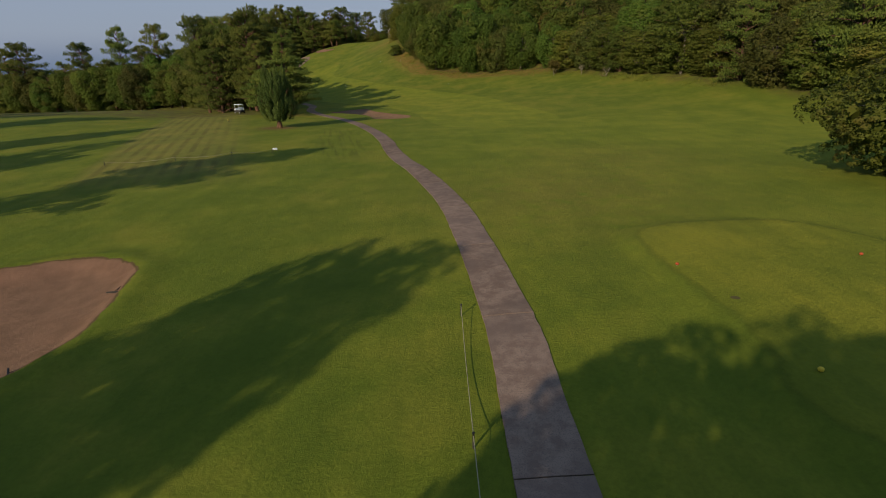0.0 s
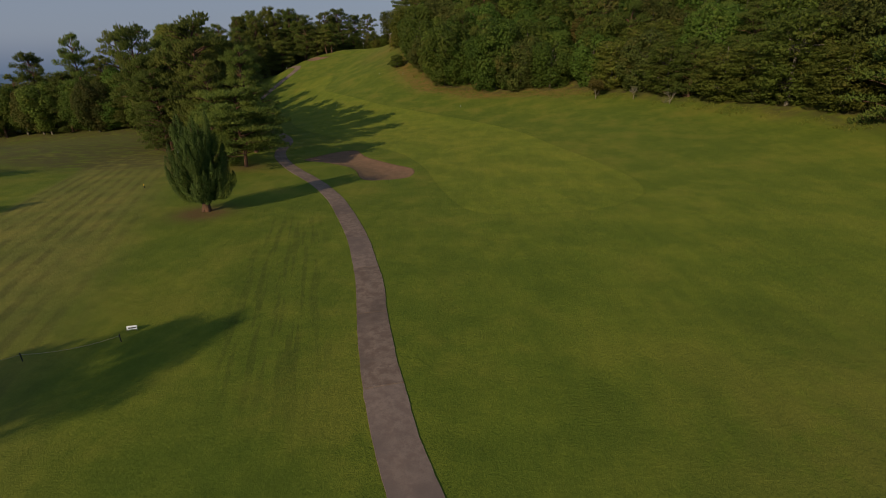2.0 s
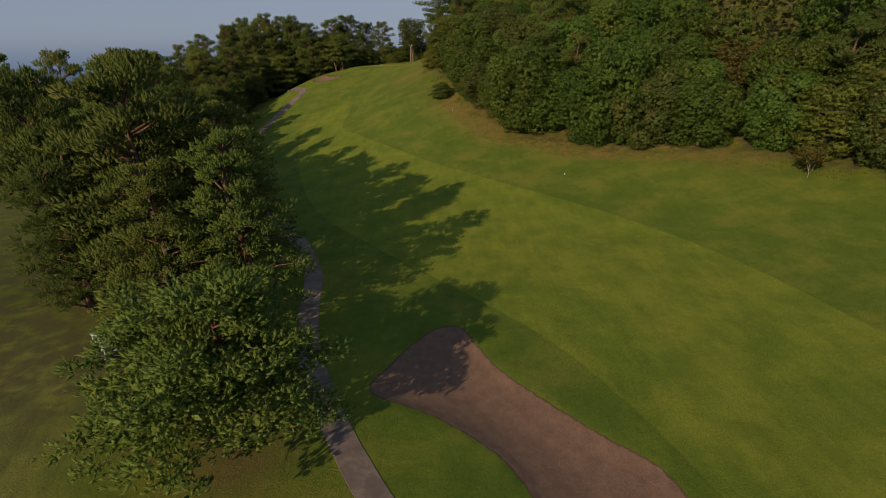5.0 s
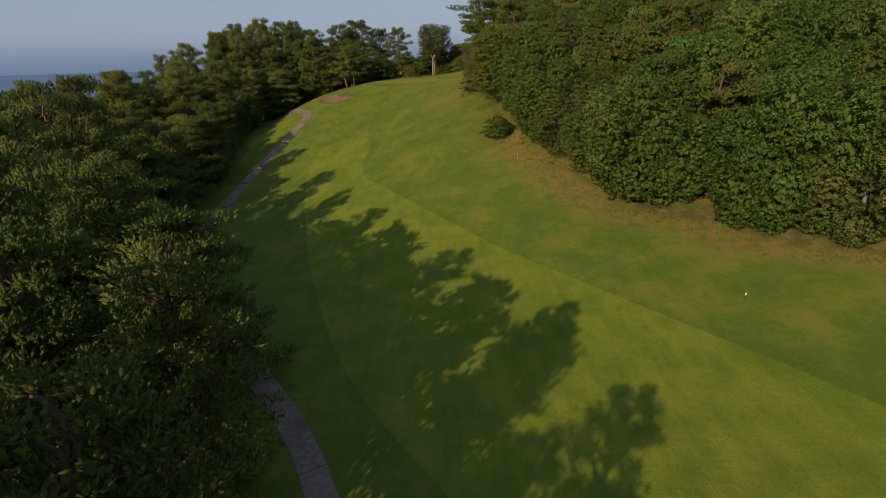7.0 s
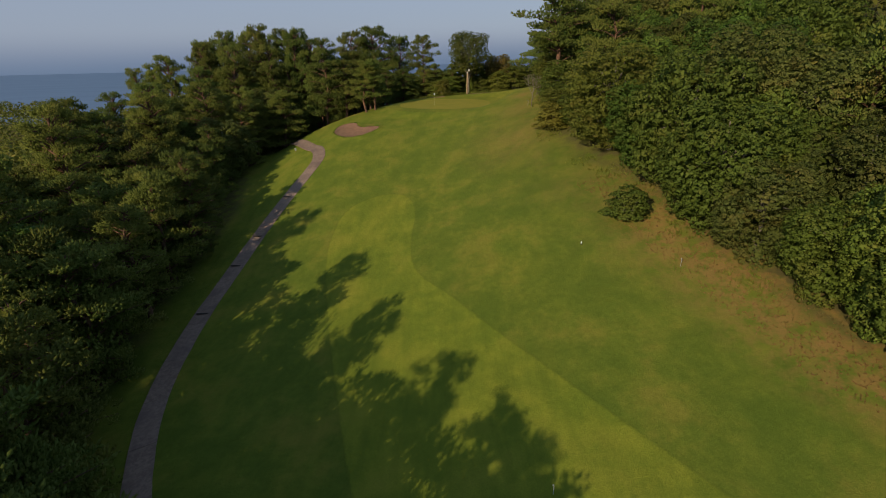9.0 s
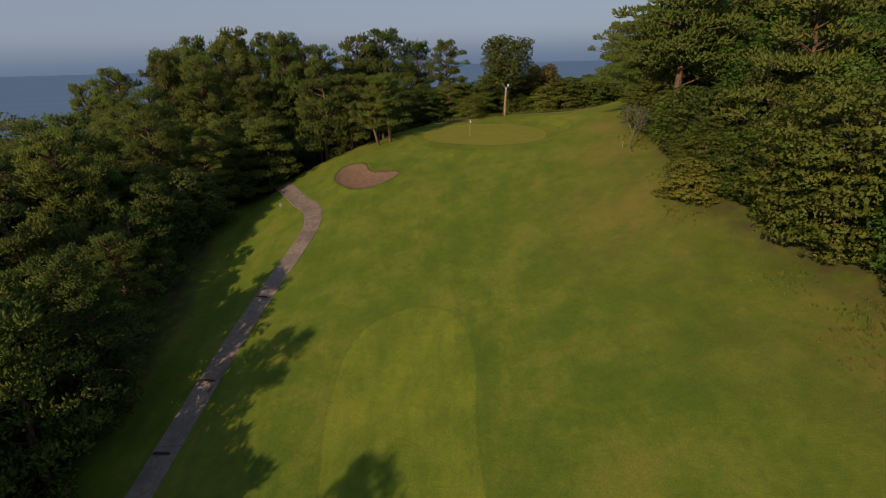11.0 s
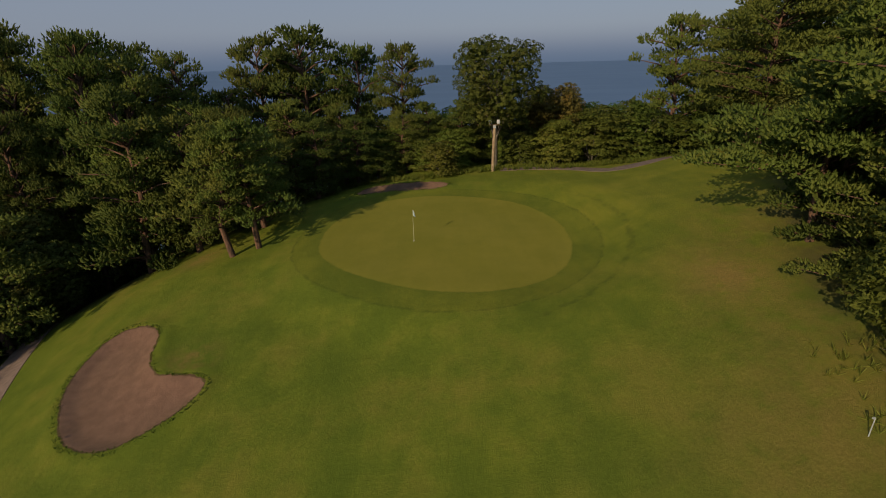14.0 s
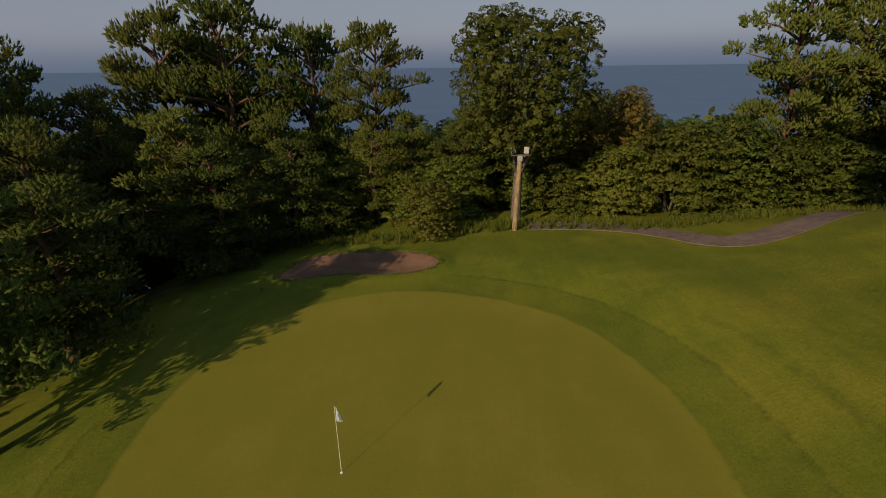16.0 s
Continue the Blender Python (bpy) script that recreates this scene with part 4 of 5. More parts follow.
for k, (x, y, top, wide) in enumerate([(-64.5, 291, 34.0, 1.0), (-71, 288, 36.5, 1.1), (-78, 291, 36, 1.1), (-87, 294, 35, 1.1), (-69, 297, 36.5, 1.1), (-76, 302, 37, 1.1), (-61.5, 304, 34, 0.85), (-57, 310, 33.5, 0.9), (-66, 309, 36.5, 1.1), (-50, 315, 33.5, 0.9), (-60, 316, 35, 1.0), (-44, 320, 32, 0.9)]):
    top_to(DOMES[k % 3], 13.0, x, y, top, wide, 50 * k, "rounded pines beside the green")

TWIN = [pine_tree(84 + k, 12.6, 4.6, "rounded pine with bare orange-brown trunk beside the putting green", low=0.27, gap=1.2, boughs=7, per=44, size=0.36, each=7, dome=True, lean=0.05 - 0.1 * k) for k in range(2)]
TWIN[0].matrix_world = pose(-64.4, 282.0, gz(-64.4, 282.0), 0, 0, 20)
TWIN[1].matrix_world = pose(-62.3, 283.2, gz(-62.3, 283.2), 0, 0, 60)
spread = pine_tree(89, 17.0, 10.0, "old pine with orange-brown trunk and wide low boughs", M_PINE, M_BARK, low=0.26, gap=1.5, boughs=8, per=30, size=0.42, each=6, dome=True, flat=0.2, lean=-0.03)
spread.matrix_world = pose(-8.5, 294.5, gz(-8.5, 294.5), 0, 0, 15)
reach = pine_tree(88, 10.5, 7.8, "young pine with low spreading boughs over the grass", M_PINE, M_BARK, low=0.36, gap=1.2, boughs=7, per=44, size=0.36, each=7, dome=True, flat=0.25)
reach.matrix_world = pose(-20.6, 267.2, gz(-20.6, 267.2), 0, 0, 0)
for k in range(26):
    x = -104 + 4.6 * k + rng.uniform(-1, 1)
    top_to((DOMES + BROAD)[k % 7], 13.0, x, 325 + rng.uniform(0, 8), rng.uniform(31.5, 35.5), 1.1, 47 * k, "trees beyond the green")
for k, (x, y, top) in enumerate([(-41, 317.5, 34.5), (-33.5, 318.5, 36.0), (-28, 322, 35.0), (-47, 319, 34.5), (-37.5, 322, 35.5)]):
    top_to(DOMES[k % 3], 13.0, x, y, top, 0.9, 71 * k, "trees beyond the green")
landmark = broad_tree(83, 19.8, 6.9, "round-crowned tree behind the floodlight pole and the green", M_FARLEAF, M_GREYBARK, low=0.26, cluster=0.46, size=0.12, airy=1.5, lobes_n=24, tier=0.7)
landmark.matrix_world = pose(-36.6, 311.6, gz(-36.6, 311.6), 0, 0, 95)
orange = broad_tree(78, 13.0, 4.4, "small tree with orange-brown leaves behind the green", M_GOLD, M_GREYBARK, low=0.35)
orange.matrix_world = pose(-26.5, 318, gz(-26.5, 318), 0, 0, 0)
early = broad_tree(79, 8.0, 6.6, "spreading golden-green tree beside the tee", M_LEAFOLIVE, M_GREYBARK, low=0.02, cluster=0.36, size=0.1, airy=1.2, lobes_n=26, tier=0.6)
early.matrix_world = pose(30.3, 31.5, gz(30.3, 31.5), 0, 0, 0)

# hillside wood: rows from its edge up the slope
FINE = [broad_tree(150 + k, 12, 5.0, "layered broadleaf tree leaning out over the grass", (M_WEED, M_LEAFOLIVE, M_WEED)[k], M_GREYBARK, low=0.0, cluster=0.55, per=40, size=0.105, squash=0.4, airy=1.0, lobes_n=34, tier=0.36) for k in range(3)]
count = 0
for row in range(5):
    y = 64.0 + 2 * row
    while y < 300:
        ex = np.interp(y, WOOD_Y, WOOD_X)
        slope = (np.interp(y + 2, WOOD_Y, WOOD_X) - np.interp(y - 2, WOOD_Y, WOOD_X)) / 4
        away = np.array([1.0, -slope]) / math.hypot(1, slope)
        d = 4.6 + row * 6.8 + rng.uniform(-1.2, 1.2)
        x, yy = ex + away[0] * d, y + away[1] * d
        kind = rng.uniform()
        proto = GOLDEN[0] if kind < 0.05 else DUSKY[count % 2] if kind < 0.22 else DOMES[count % 3] if kind < 0.42 else BROAD[count % 4]
        if row == 0 and 160 < yy <= 222 and kind > 0.12:
            proto = BROAD[count % 4]
        if row == 0 and 222 < yy < 285:
            proto = FINE[count % 3] if yy < 258 else DOMES[count % 3]
        elif row < 2 and yy < 150 and kind > 0.45:
            proto = FINE[count % 2]
        sc = rng.uniform(0.85, 1.35) * (0.72 if row == 0 and yy > 225 else 1.0)
        plant(proto, x, yy, sc, rng.uniform(0, 360), 1.6 if row == 0 else 0.5, rng.uniform(0.9, 1.2), G_WOOD)
        count += 1
        y += rng.uniform(5.2, 8.0) / math.hypot(1, slope)



def next_hole(x, y):
    """The open grass of the neighbouring hole."""
    return x < -52 - (y - 105) * 0.53 and y < 190 - (x + 95) * 0.16


# low wood on the other side of the path
for row in range(6):
    y = 150.0 + 2.2 * row if row < 2 else 112.0 + 2.2 * row
    while y < 290:
        ex = np.interp(y, LEFT_Y, LEFT_X)
        x = ex - 3.0 - row * 7.2 + rng.uniform(-1.5, 1.5)
        low_edge = row < 2 and 226 < y < 264
        if low_edge:
            x -= 4.5
        kind = rng.uniform()
        proto = DOMES[count % 3] if kind < 0.72 or (y < 175 and row < 3) else DUSKY[count % 2] if kind < 0.80 else BROAD[count % 4] if kind < 0.88 and y < 205 else PINES[count % 3]
        sc = rng.uniform(1.05, 1.45) * (0.72 if proto in PINES else 1.0) * (0.84 if low_edge else 1.0)
        if not next_hole(x - 3, y):
            plant(proto, x, y + rng.uniform(-1, 1), sc, rng.uniform(0, 360), 0.3, rng.uniform(0.9, 1.15), G_PINES)
        count += 1
        y += rng.uniform(6.0, 8.4)

# tree line of the neighbouring hole
for row in range(2):
    for k in range(22):
        x = -86 - 6.0 * k + rng.uniform(-1.5, 1.5)
        y = 190 - 0.16 * (x + 95) + 6 * row + rng.uniform(-2, 2) + 2
        plant([DOMES[k % 3], BROAD[k % 4], DUSKY[k % 2], BROAD[(k + 1) % 4]][(k * 7) % 4], x, y, rng.uniform(1.05, 1.35) + 0.2 * row, 40 * k, 0.2, rng.uniform(0.9, 1.15), "tree line of the next hole")
for k, (x, y, top, wide) in enumerate([(-171, 205, 26.4, 1.2), (-147.2, 205, 26.8, 0.9), (-131.5, 205, 31, 0.95), (-117, 205, 31.7, 1.0), (-62.5, 127.5, 28.6, 0.8), (-184, 212, 24.5, 1.3)]):
    top_to(UMBRELLA[k % 3], 18.0, x, y, top, wide, 63 * k, "tree line of the next hole")

# trees behind the start, which throw the long shadows over the first stretch
for k, (x, y, sc, tall) in enumerate([(-25.2, -11.5, 1.2, 1.28), (-8.6, -10.5, 1.0, 1.0), (-3.4, -11.5, 1.05, 0.96), (2.2, -12, 1.0, 0.98), (-6.6, -16, 1.1, 1.1), (0.5, -18, 1.1, 1.15), (-62.8, 22.8, 0.95, 1.45), (-88, 66, 1.2, 1.2), (-72, 44.5, 1.1, 1.4), (-108, 78, 1.2, 1.2), (-118, 92, 1.2, 1.2)]):
    plant(SHADE[k % 2], x, y, sc, 33 * k, 0.2, tall, "trees behind the tee")
for k, (x, y) in enumerate([(-40, 18), (-45, 16.5), (-68, 26)]):
    plant(UMBRELLA[k % 3], x, y, 0.8, 50 * k, 0, 1.35, "trees behind the tee")

# shrubs
HEDGE = [shrub(90 + k, 6.5, 4.2, "broad layered green shrub behind the green", M_WEED, "hedge_shrub", 30, 0.12, 0.42, 26) for k in range(2)]
for k, (x, y, sc) in enumerate([(-32, 314, 0.7), (-27, 313, 0.95), (-21.5, 313.5, 1.2), (-15.5, 315, 1.3), (-9, 318, 1.2), (-34, 319, 0.9), (-42, 316, 0.9), (-47, 315, 0.75), (-28, 320, 1.2), (-20, 321, 1.35), (-54, 312, 0.7), (-12, 324, 1.4), (-3, 320, 1.3), (-38, 322, 1.1), (-46, 322, 1.1), (-31, 326, 1.3), (-22, 328, 1.4)]):
    plant(HEDGE[k % 2], x, y, sc * 1.15, 77 * k, 0.2, 1.0, "shrubs behind the green")
b = shrub(97, 5.0, 3.6, "loose yellow-green bush at the edge of the grass", M_LIME, "bush", 30, 0.09, 0.30, 26)
b.matrix_world = pose(-25.6, 235.5, gz(-25.6, 235.5) - 0.3)
b = shrub(95, 5.2, 2.7, "airy yellow-green bush beside a bunker", M_LIME, "bush", 28, 0.10, 0.28, 22, 1.05)
b.matrix_world = pose(-44.6, 307.0, gz(-44.6, 307.0))
b = shrub(96, 4.0, 3.0, "dark rounded bush standing before the wood", M_BROAD, "bush", 30, 0.10, 0.30, 20)
b.matrix_world = pose(-22.6, 205.6, gz(-22.6, 205.6))

for proto in (*PINES, *DOMES, *UMBRELLA, *BROAD, *DUSKY, *GOLDEN, *HEDGE, *FINE, *SHADE):
    remove(proto)


# ---------- woods farther off, too many trees to count ----------
def far_woods(seed, spots, h, name, label):
    r = np.random.default_rng(seed)
    P, W = [], []
    x, y = np.array(spots).T
    z = ground_z(x, y)
    for cx, cy, cz in zip(x, y, z):
        if cz < SEA_LEVEL + 1:
            continue
        hh = h * r.uniform(0.7, 1.2)
        for k in range(12):
            phi, t = k * 2.39996, 1 - 1.5 * (k + 0.5) / 12
            q = 4.6 * math.sqrt(max(0.05, 1 - t * t)) * r.uniform(0.7, 1.1)
            p, w = clump(r, (cx + q * math.cos(phi), cy + q * math.sin(phi), cz + hh * (0.55 + 0.38 * t)), 1.9, 0.6, 15, 5)
            P.append(p)
            W.append(unit(w + (0, 0, 0.3)))
    ob = foliage(name, [leaves(r, np.concatenate(P), np.concatenate(W), 0.52)], M_FARLEAF)
    return tagged(ob, label, "woods", kind="stuff")


r = np.random.default_rng(21)
spots = [(np.interp(y, LEFT_Y, LEFT_X) - d + r.uniform(-2.5, 2.5), y + r.uniform(-2.5, 2.5)) for y in np.arange(98, 345, 8.0) for d in np.arange(44 if y < 290 else 70, 240, 8.0)]
spots = [q for q in spots if not next_hole(q[0] - 4, q[1] - 12)]
spots += [(x + r.uniform(-3, 3), y + r.uniform(-3, 3)) for y in np.arange(332, 400, 8.0) for x in np.arange(-150, 60, 8.0)]
spots += [(x + r.uniform(-3, 3), y + r.uniform(-3, 3)) for y in np.arange(370, 520, 9.0) for x in np.arange(-430, -190, 9.0) if gz(x, y) > SEA_LEVEL + 2]
far_woods(31, spots, 13, "low_woods", "dense dark green woods falling away towards the sea")
spots = []
for y in np.arange(95, 330, 7.5):
    ex = np.interp(y, WOOD_Y, WOOD_X)
    spots += [(ex + d + r.uniform(-2, 2), y + r.uniform(-2, 2)) for d in np.arange(38, 120, 7.5)]
far_woods(32, spots, 14, "hill_woods", "dense mixed green woods over the hillside")


# ---------- small things of the course ----------
def part(name, bm, material, parent, label=""):
    me = bpy.data.meshes.new(name)
    bm.to_mesh(me)
    bm.free()
    me.materials.append(material)
    ob = new(name, me)
    ob.parent = parent
    if label:
        ob["label"] = label
    return ob


def rod(p0, p1, r0, r1=None, sides=10):
    bm = bmesh.new()
    v, f = tube([p0, p1], (r0, r0 if r1 is None else r1), sides)
    vs = [bm.verts.new(q) for q in v]
    for face in f:
        bm.faces.new([vs[i] for i in face])
    bm.faces.new([vs[i] for i in reversed(range(sides))])
    return bm


def block(sx, sy, sz, at=(0, 0, 0), bevel=0.0, turn=(0, 0, 0)):
    bm = bmesh.new()
    bmesh.ops.create_cube(bm, size=1.0)
    bmesh.ops.scale(bm, vec=(sx, sy, sz), verts=bm.verts)
    if bevel:
        bmesh.ops.bevel(bm, geom=list(bm.edges), offset=bevel, segments=2, affect="EDGES")
    bmesh.ops.transform(bm, matrix=pose(*at, *turn), verts=bm.verts)
    return bm


def ball(r, at, squash=1.0):
    bm = bmesh.new()
    bmesh.ops.create_icosphere(bm, subdivisions=2, radius=r)
    bmesh.ops.scale(bm, vec=(1, 1, squash), verts=bm.verts)
    bmesh.ops.translate(bm, vec=at, verts=bm.verts)
    return bm


def thing(name, x, y, label, category, turn=0.0, group="", up=0.0):
    ob = new(name)
    ob.matrix_world = pose(x, y, gz(x, y) + up, 0, 0, turn)
    return tagged(ob, label, category, group)


# flagstick with a limp flag
FX, FY = -46.75, 281.1
flag = thing("flagstick", FX, FY, "thin cream flagstick with a limp white flag in the hole", "flagstick")
part("pole", rod((0, 0, -0.1), (0, 0, 3.05), 0.012, 0.009), M_CREAM, flag)
bm = bmesh.new()
rows = []
for i in range(9):
    s = i / 8
    z = 3.02 - 0.58 * s
    w = 0.10 + 0.16 * s
    rows.append([bm.verts.new((0.02 + w * t * 0.9, 0.05 * math.sin(5 * t + 3 * s), z - 0.12 * t)) for t in (0, 0.33, 0.66, 1.0)])
for a, c in zip(rows, rows[1:]):
    for q in range(3):
        bm.faces.new((a[q], a[q + 1], c[q + 1], c[q]))
bmesh.ops.solidify(bm, geom=list(bm.faces), thickness=0.006)
part("flag", bm, M_WHITE, flag, "limp white cloth flag")
part("cup", rod((0, 0, -0.12), (0, 0, 0.012), 0.054, None, 16), M_WHITE, flag, "white hole liner")

# tee markers
for x, y in ((7.95, 16.75), (15.0, 17.0)):
    tm = thing("tee_marker", x, y, "small orange-red tee marker on mown grass", "tee marker", group="tee markers")
    part("head", ball(0.07, (0, 0, 0.065), 0.8), M_ORANGE, tm)
    part("spike", rod((0, 0, -0.1), (0, 0, 0.05), 0.012), M_STEEL, tm)
tm = thing("tee_marker", 8.55, 9.75, "yellow ball-shaped tee marker on mown grass", "tee marker")
part("head", ball(0.075, (0, 0, 0.065), 0.9), M_YELLOW, tm)
part("spike", rod((0, 0, -0.1), (0, 0, 0.05), 0.012), M_STEEL, tm)


def rope_line(posts, label, group):
    for x, y in posts:
        p = thing("rope_post", x, y, "short dark post holding a thin rope", "post", group=group)
        part("shaft", rod((0, 0, -0.2), (0, 0, 0.42), 0.028, 0.024), M_BLACK, p)
        part("cap", ball(0.034, (0, 0, 0.43)), M_BLACK, p)
    pts = []
    for (x0, y0), (x1, y1) in zip(posts, posts[1:]):
        for k in range(13):
            s = k / 12
            x, y = x0 + (x1 - x0) * s, y0 + (y1 - y0) * s
            a, b2 = gz(x0, y0) + 0.36, gz(x1, y1) + 0.36
            pts.append((x, y, max(a + (b2 - a) * s - 0.8 * s * (1 - s), gz(x, y) + 0.03)))
    v, f = tube(pts, [0.012] * len(pts), 5)
    tagged(mesh_ob("rope", v, f, M_ROPE), label, "rope")


rope_line([(0.1, 1.2), (-0.2, 8.0), (-0.38, 14.2)], "thin rope strung between short posts beside the path", "rope posts beside the path")
rope_line([(-34.7, 46.4), (-28.7, 48.3), (-23.8, 50.4), (-20.1, 52.1)], "thin rope strung between short posts across the grass", "rope posts on the grass")


def rake(x, y, turn):
    rk = thing("bunker_rake", x, y, "dark bunker rake lying on the sand", "rake", turn, "bunker rakes", 0.03)
    part("handle", rod((0, 0, 0.03), (1.5, 0, 0.05), 0.018), M_WOOD, rk)
    part("head", block(0.05, 0.62, 0.06, (0, 0, 0.03), 0.01), M_BLACK, rk)
    for k in range(9):
        part("tine", rod((0, -0.28 + 0.07 * k, 0.02), (-0.01, -0.28 + 0.07 * k, -0.06), 0.008, 0.005, 5), M_BLACK, rk)


rake(-14.95, 17.6, 95)
rake(-14.6, 11.9, 40)
rake(-56, 297.9, 20)

# dark iron drains set across the path
M_IRON = plain_material("rusty_dark_iron", (0.030, 0.022, 0.018), (0.018, 0.014, 0.012), 9.0, 0.7)
for x, y, turn in ((-73.1, 238.1, -12), (-75.2, 226.8, -5), (-76.3, 219.2, -4), (-76.7, 208.0, 1)):
    dr = thing("drain_grate", x, y, "dark iron drain grate set across the cart path", "drain", turn, "drains across the path", 0.03)
    for v in (-0.10, 0.10):
        part("rail", block(2.9, 0.035, 0.08, (0, v, 0.015), 0.006), M_IRON, dr)
    part("channel", block(2.9, 0.165, 0.03, (0, 0, 0.012)), M_BLACK, dr)
    for k in range(24):
        part("bar", block(0.03, 0.165, 0.02, (-1.38 + 0.12 * k, 0, 0.038)), M_IRON, dr)
dr = thing("drain_channel", -75.1, 226.0, "narrow dark iron channel running down the path from a drain", "drain", 82, "", 0.03)
part("channel", block(1.3, 0.10, 0.06, (0, 0, 0.02), 0.006), M_IRON, dr)

# low white sign with unreadable writing
sg = thing("ground_sign", -20.2, 53.2, "low white board with dark writing on the grass", "sign", 12)
part("board", block(0.5, 0.05, 0.2, (0, 0, 0.20), 0.008, (-22, 0, 0)), M_WHITE, sg)
for k, (bx, bw) in enumerate(((-0.12, 0.12), (0.02, 0.10), (0.15, 0.12))):
    part("writing_bar", block(bw, 0.012, 0.07, (bx, -0.032, 0.20), 0.0, (-22, 0, 0)), M_BLACK, sg)
for bx in (-0.22, 0.22):
    part("leg", rod((bx, 0.04, -0.1), (bx, 0, 0.16), 0.014), M_STEEL, sg)

# distance posts, banded black and white or yellow
for x, y, col in ((-2.0, 157.8, M_WHITE), (-28.5, 203.3, M_WHITE), (-40.0, 86.9, M_YELLOW)):
    dp = thing("marker_post", x, y, "short distance post banded dark and pale", "marker post", group="distance posts")
    part("base", rod((0, 0, -0.2), (0, 0, 0.22), 0.055), M_BLACK, dp)
    part("band", rod((0, 0, 0.22), (0, 0, 0.5), 0.05), col, dp, "pale painted band")
    part("cap", ball(0.058, (0, 0, 0.51), 0.7), M_BLACK, dp)
for x, y in ((-37.15, 175.2), (-20.0, 196.4), (-27.2, 253.2)):
    st = thing("stake", x, y, "thin pale wooden stake standing in the grass", "stake", group="stakes")
    part("shaft", rod((0, 0, -0.2), (0.02, 0, 0.85), 0.022, 0.02), M_STEEL, st)
    part("cap", block(0.12, 0.06, 0.08, (-0.03, 0, 0.87), 0.012), M_STEEL, st)
hs = thing("hole_sign", -78.1, 261.4, "small pale grey notice board on a post beside the path", "sign", 20)
part("post", rod((0, 0, -0.2), (0, 0, 0.9), 0.035), M_WOOD, hs)
part("board", block(0.36, 0.05, 0.52, (0, -0.04, 0.78), 0.01), M_STEEL, hs)
for k in range(3):
    part("writing_bar", block(0.24, 0.012, 0.06, (0, -0.072, 0.62 + 0.14 * k)), M_BLACK, hs)

# divot of bare soil on the tee
bm = bmesh.new()
bmesh.ops.create_circle(bm, cap_ends=True, segments=18, radius=0.13)
for q in bm.verts:
    w = 1 + 0.3 * noise.noise(q.co * 4)
    q.co = Vector((q.co.x * w * 1.2, q.co.y * w, 0.012))
dv = thing("divot", 8.6, 13.85, "worn brown bare patch in the tee's grass", "divot")
part("soil", bm, plain_material("bare_soil", (0.09, 0.075, 0.02), (0.06, 0.05, 0.015), 14.0, 0.95), dv)

# floodlight pole behind the green
fp = thing("floodlight_pole", -37.2, 307.3, "tan wooden pole carrying two grey floodlights", "light pole")
v, f = tube([(0, 0, -0.5), (0.06, 0, 1.5), (0.1, 0, 3.2), (0.22, 0, 6.5)], (0.25, 0.23, 0.22, 0.19), 12)
mesh_ob("pole", v, f, M_PALEBARK, fp, "peeling tan pole", True)
part("crossarm", block(1.5, 0.12, 0.12, (0.2, -0.12, 6.5), 0.01), M_WOOD, fp)
for bx, rz in ((-0.38, 10), (0.7, -12)):
    lt = part("floodlight", block(0.42, 0.26, 0.55, (bx, -0.22, 6.9), 0.04, (-12, 0, rz)), M_STEEL, fp, "grey boxed floodlight")
    part("lens", block(0.32, 0.02, 0.4, (bx, -0.365, 6.87), 0.01, (-12, 0, rz)), M_BLACK if bx < 0 else M_STEEL, lt)
part("bracket", block(0.42, 0.18, 0.45, (0.2, -0.1, 6.25), 0.02), M_STEEL, fp)

# golf cart parked under the pines
gc = thing("golf_cart", -47.8, 110.8, "golf cart with a white roof parked under pines", "golf cart", 55)
part("body", block(1.15, 2.3, 0.5, (0, 0, 0.52), 0.12), M_BLACK, gc)
part("cowl", block(1.1, 0.5, 0.55, (0, 1.0, 0.85), 0.14), M_WHITE, gc, "white front cowl")
part("seat", block(1.05, 0.5, 0.16, (0, -0.15, 0.86), 0.05), M_WHITE, gc, "pale bench seat")
part("backrest", block(1.05, 0.12, 0.5, (0, -0.45, 1.15), 0.05), M_WHITE, gc, "pale backrest")
part("bag_rack", block(1.0, 0.45, 0.08, (0, -1.1, 0.8), 0.02), M_STEEL, gc)
part("roof", block(1.2, 1.9, 0.08, (0, 0.05, 1.92), 0.035), M_WHITE, gc, "white roof")
for px in (-0.52, 0.52):
    for py in (-0.8, 0.85):
        part("post", rod((px, py, 0.7), (px, py * 0.95, 1.92), 0.035), M_WHITE, gc, "white roof post")
        wh = part("wheel", rod((px * 0.88, py * 1.02, 0.23), (px * 1.16, py * 1.02, 0.23), 0.23, None, 18), M_BLACK, gc)
        part("rim", rod((px * 1.165, py * 1.02, 0.23), (px * 1.18, py * 1.02, 0.23), 0.12, None, 14), M_STEEL, wh)


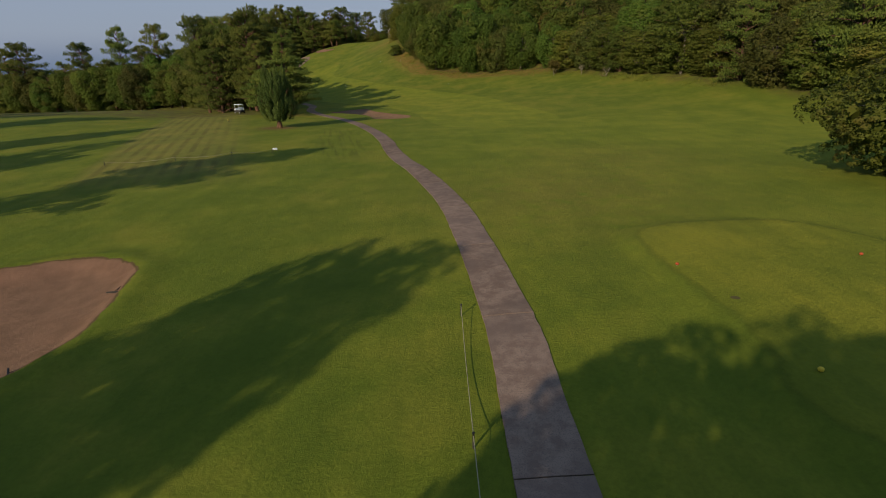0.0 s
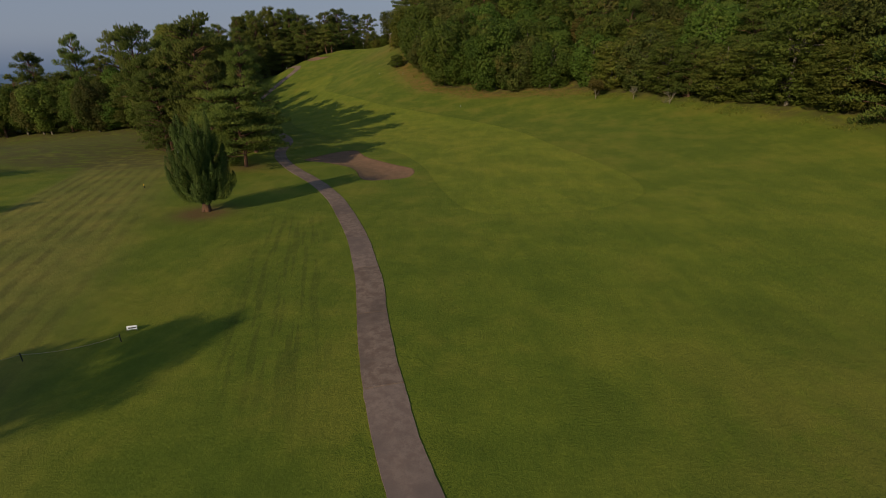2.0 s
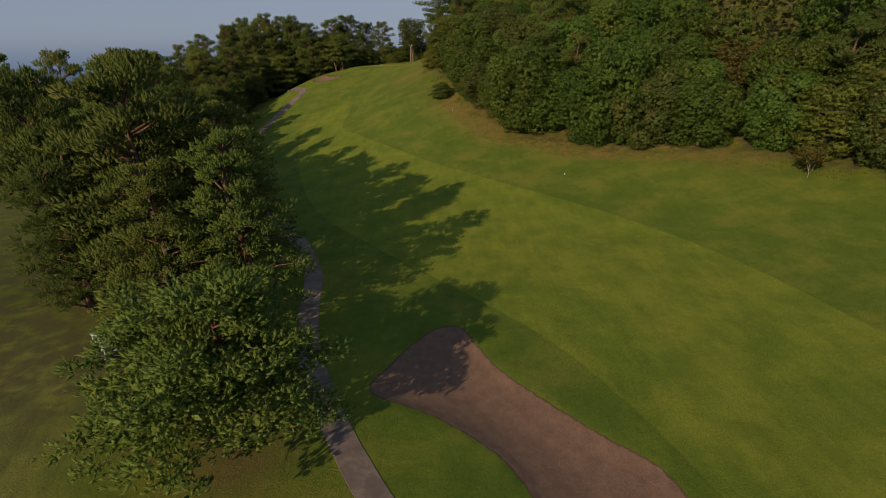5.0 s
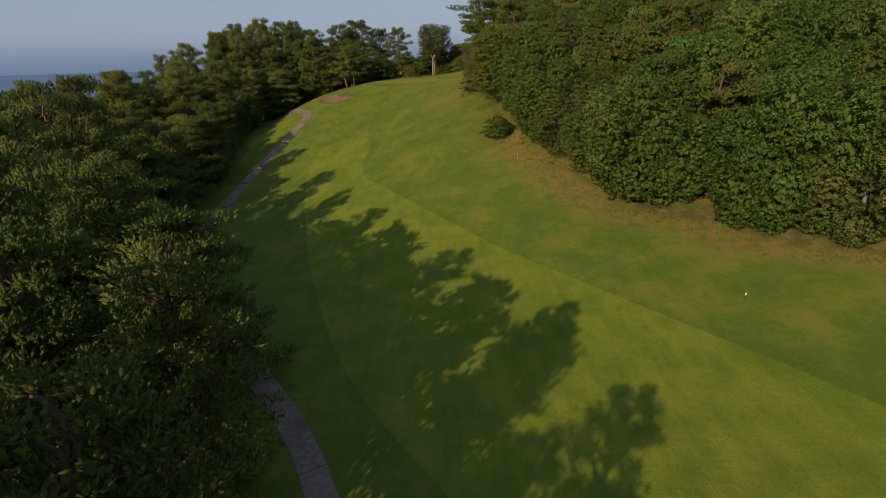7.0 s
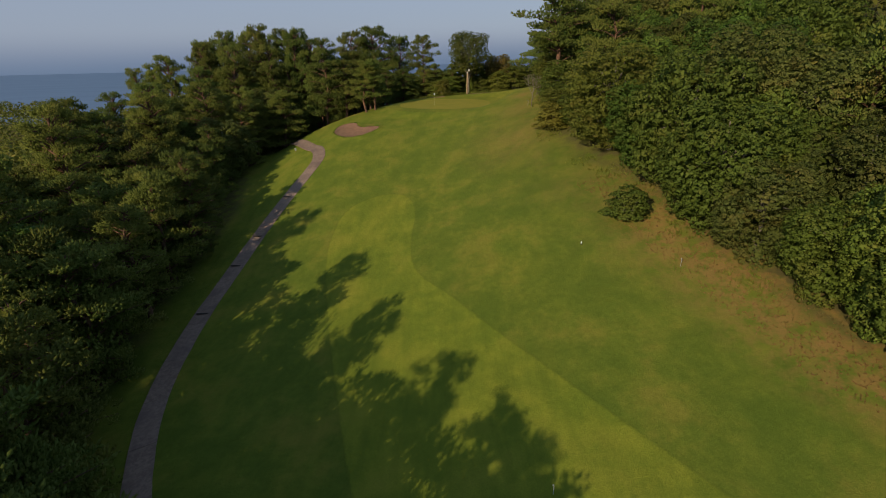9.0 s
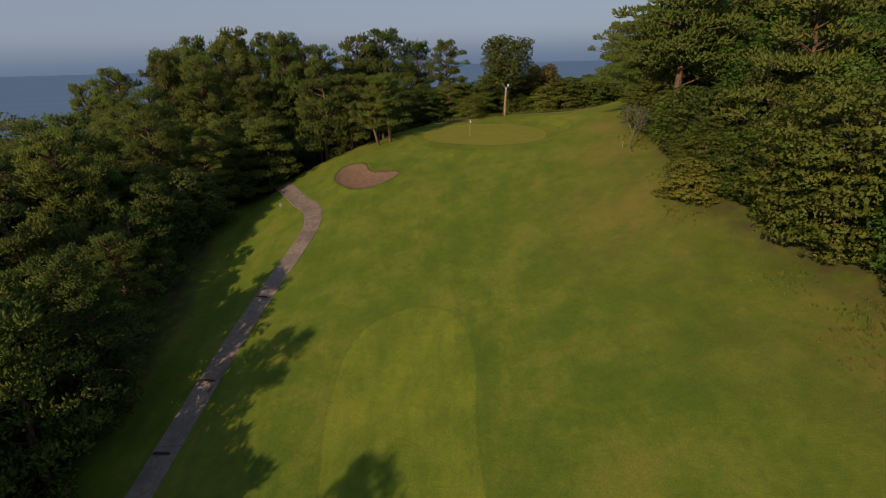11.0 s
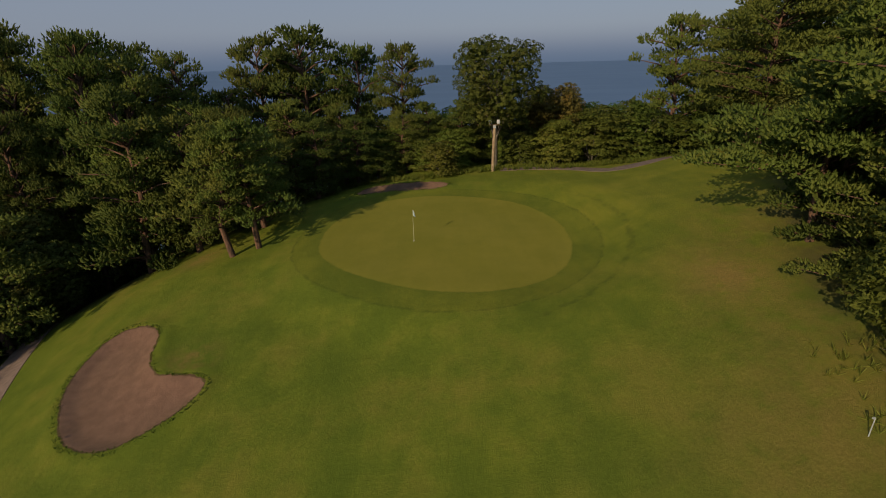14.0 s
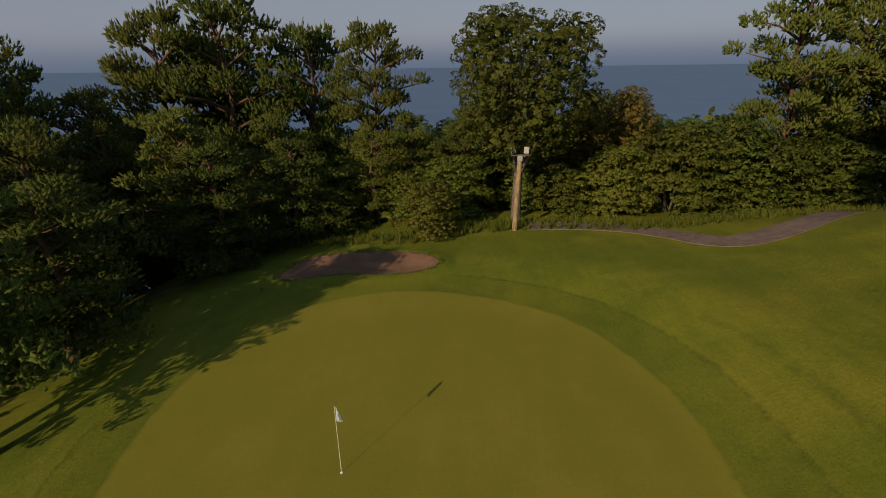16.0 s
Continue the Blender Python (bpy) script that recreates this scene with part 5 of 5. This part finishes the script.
# ---------- bare trees ----------
def bare_tree(seed, h, label, bark, turn=0.0, twigs=True, leafy=None):
    r = np.random.default_rng(seed)
    parts, tips = [], []

    def grow(p, way, length, rad, depth):
        mid = p + way * length * 0.5 + r.normal(size=3) * length * 0.06
        end = p + way * length + r.normal(size=3) * length * 0.08
        parts.append(tube([p, mid, end], (rad, rad * 0.82, rad * 0.62), 6 if depth < 2 else 4))
        if depth == 5 or (depth == 3 and not twigs):
            tips.append(end)
            return
        for k in range(4 if depth < 2 else 3 if depth < 4 else 2):
            w = unit(way + r.normal(size=3) * 0.46 + np.array([0, 0, 0.22]))
            grow(end if k else mid, w, length * r.uniform(0.58, 0.8), rad * 0.58, depth + 1)

    grow(np.array([0, 0, -0.4]), unit(np.array([0.08, 0, 1.0])), h * 0.32, max(0.07, h * 0.013), 0)
    base = tagged(new("bare_tree"), label, "tree")
    v, f = join(parts)
    mesh_ob("trunk", v, f, bark, base, smooth_shade=True)
    if leafy:
        t = np.array(tips)
        c = np.repeat(t, 14, 0) + r.normal(size=(len(t) * 14, 3)) * 0.3
        foliage("crown", [leaves(r, c, r.normal(size=c.shape) + (0, 0, 0.8), 0.12)], leafy, base, "thin yellow leaves")
    return base


for seed, x, y, h, label, bark, leafy in ((15, -26.7, 251.4, 7.8, "leafless grey tree with crooked twigs before the wood", M_GREYBARK, None), (6, -77.4, 166.2, 27.5, "tall dead tree with bare forked limbs among pines", M_GREYBARK, None), (7, 27.2, 143.6, 5.0, "thin pale tree with few yellow leaves at the wood's edge", M_DEADWOOD, M_GOLD), (8, 33.3, 137.2, 3.6, "small forked pale tree at the wood's edge", M_DEADWOOD, None), (9, 37.2, 128.6, 3.8, "small forked pale tree at the wood's edge", M_DEADWOOD, None)):
    bt = bare_tree(seed, h, label, bark, twigs=h < 10, leafy=leafy)
    bt.matrix_world = pose(x, y, gz(x, y), 0, 0, 40 * seed)


# ---------- weeds, bracken and tufts ----------
def tufts(seed, spots, height, name, label, mat, per=9, lean=0.35):
    r = np.random.default_rng(seed)
    x, y = np.array(spots).T
    z = ground_z(x, y)
    c = np.stack([x, y, z], 1)
    v, f = needles(r, c, np.tile((0, 0, 1.0), (len(c), 1)), height, 0.012 + height * 0.035, per, lean)
    ob = mesh_ob(name, v, f, mat)
    return tagged(ob, label, "grass", kind="stuff")


r = np.random.default_rng(44)
spots = [(x + r.normal() * 0.3, 306.2 + 0.9 * math.sin(x * 0.3) + r.uniform(0, 3.2) + max(0, (-46 - x) * 0.12)) for x in np.arange(-62, -4, 0.08)]
tufts(51, spots, 0.75, "tall_weeds", "tall green weeds along the edge behind the green", M_WEED)
spots = []
for y in np.arange(150, 216, 0.05):
    ex = np.interp(y, WOOD_Y, WOOD_X)
    spots += [(ex - r.uniform(-3.0, 4.0), y + r.normal() * 0.4) for k in range(2)]
tufts(52, spots, 0.24, "bracken", "reddish dry bracken along the wood's edge", M_FERN, 7, 0.8)
spots = []
for y in np.arange(95, 258, 0.06):
    ex = np.interp(y, WOOD_Y, WOOD_X)
    if noise.noise((y * 0.22, 4.0, 0.0)) > 0.05:
        spots += [(ex - r.uniform(-2.5, 1.0), y + r.normal() * 0.4)]
tufts(53, spots, 0.45, "verge_weeds", "green weeds along the wood's edge", M_WEED, 8, 0.6)
spots = []
for bk, part_of in ((BUNKERS[2], 0.25), (BUNKERS[3], 0.3)):
    n = len(bk)
    for k in range(int(n * 28 * part_of)):
        i = r.uniform(0, n)
        p = bk[int(i) % n] * (1 - i % 1) + bk[(int(i) + 1) % n] * (i % 1)
        m = bk.mean(0)
        spots.append(tuple(p + (p - m) / np.linalg.norm(p - m) * r.uniform(0.0, 0.5)))
tufts(54, spots, 0.13, "bunker_lip_grass", "uncut grass hanging over the bunker lips", M_WEED, 6, 0.7)
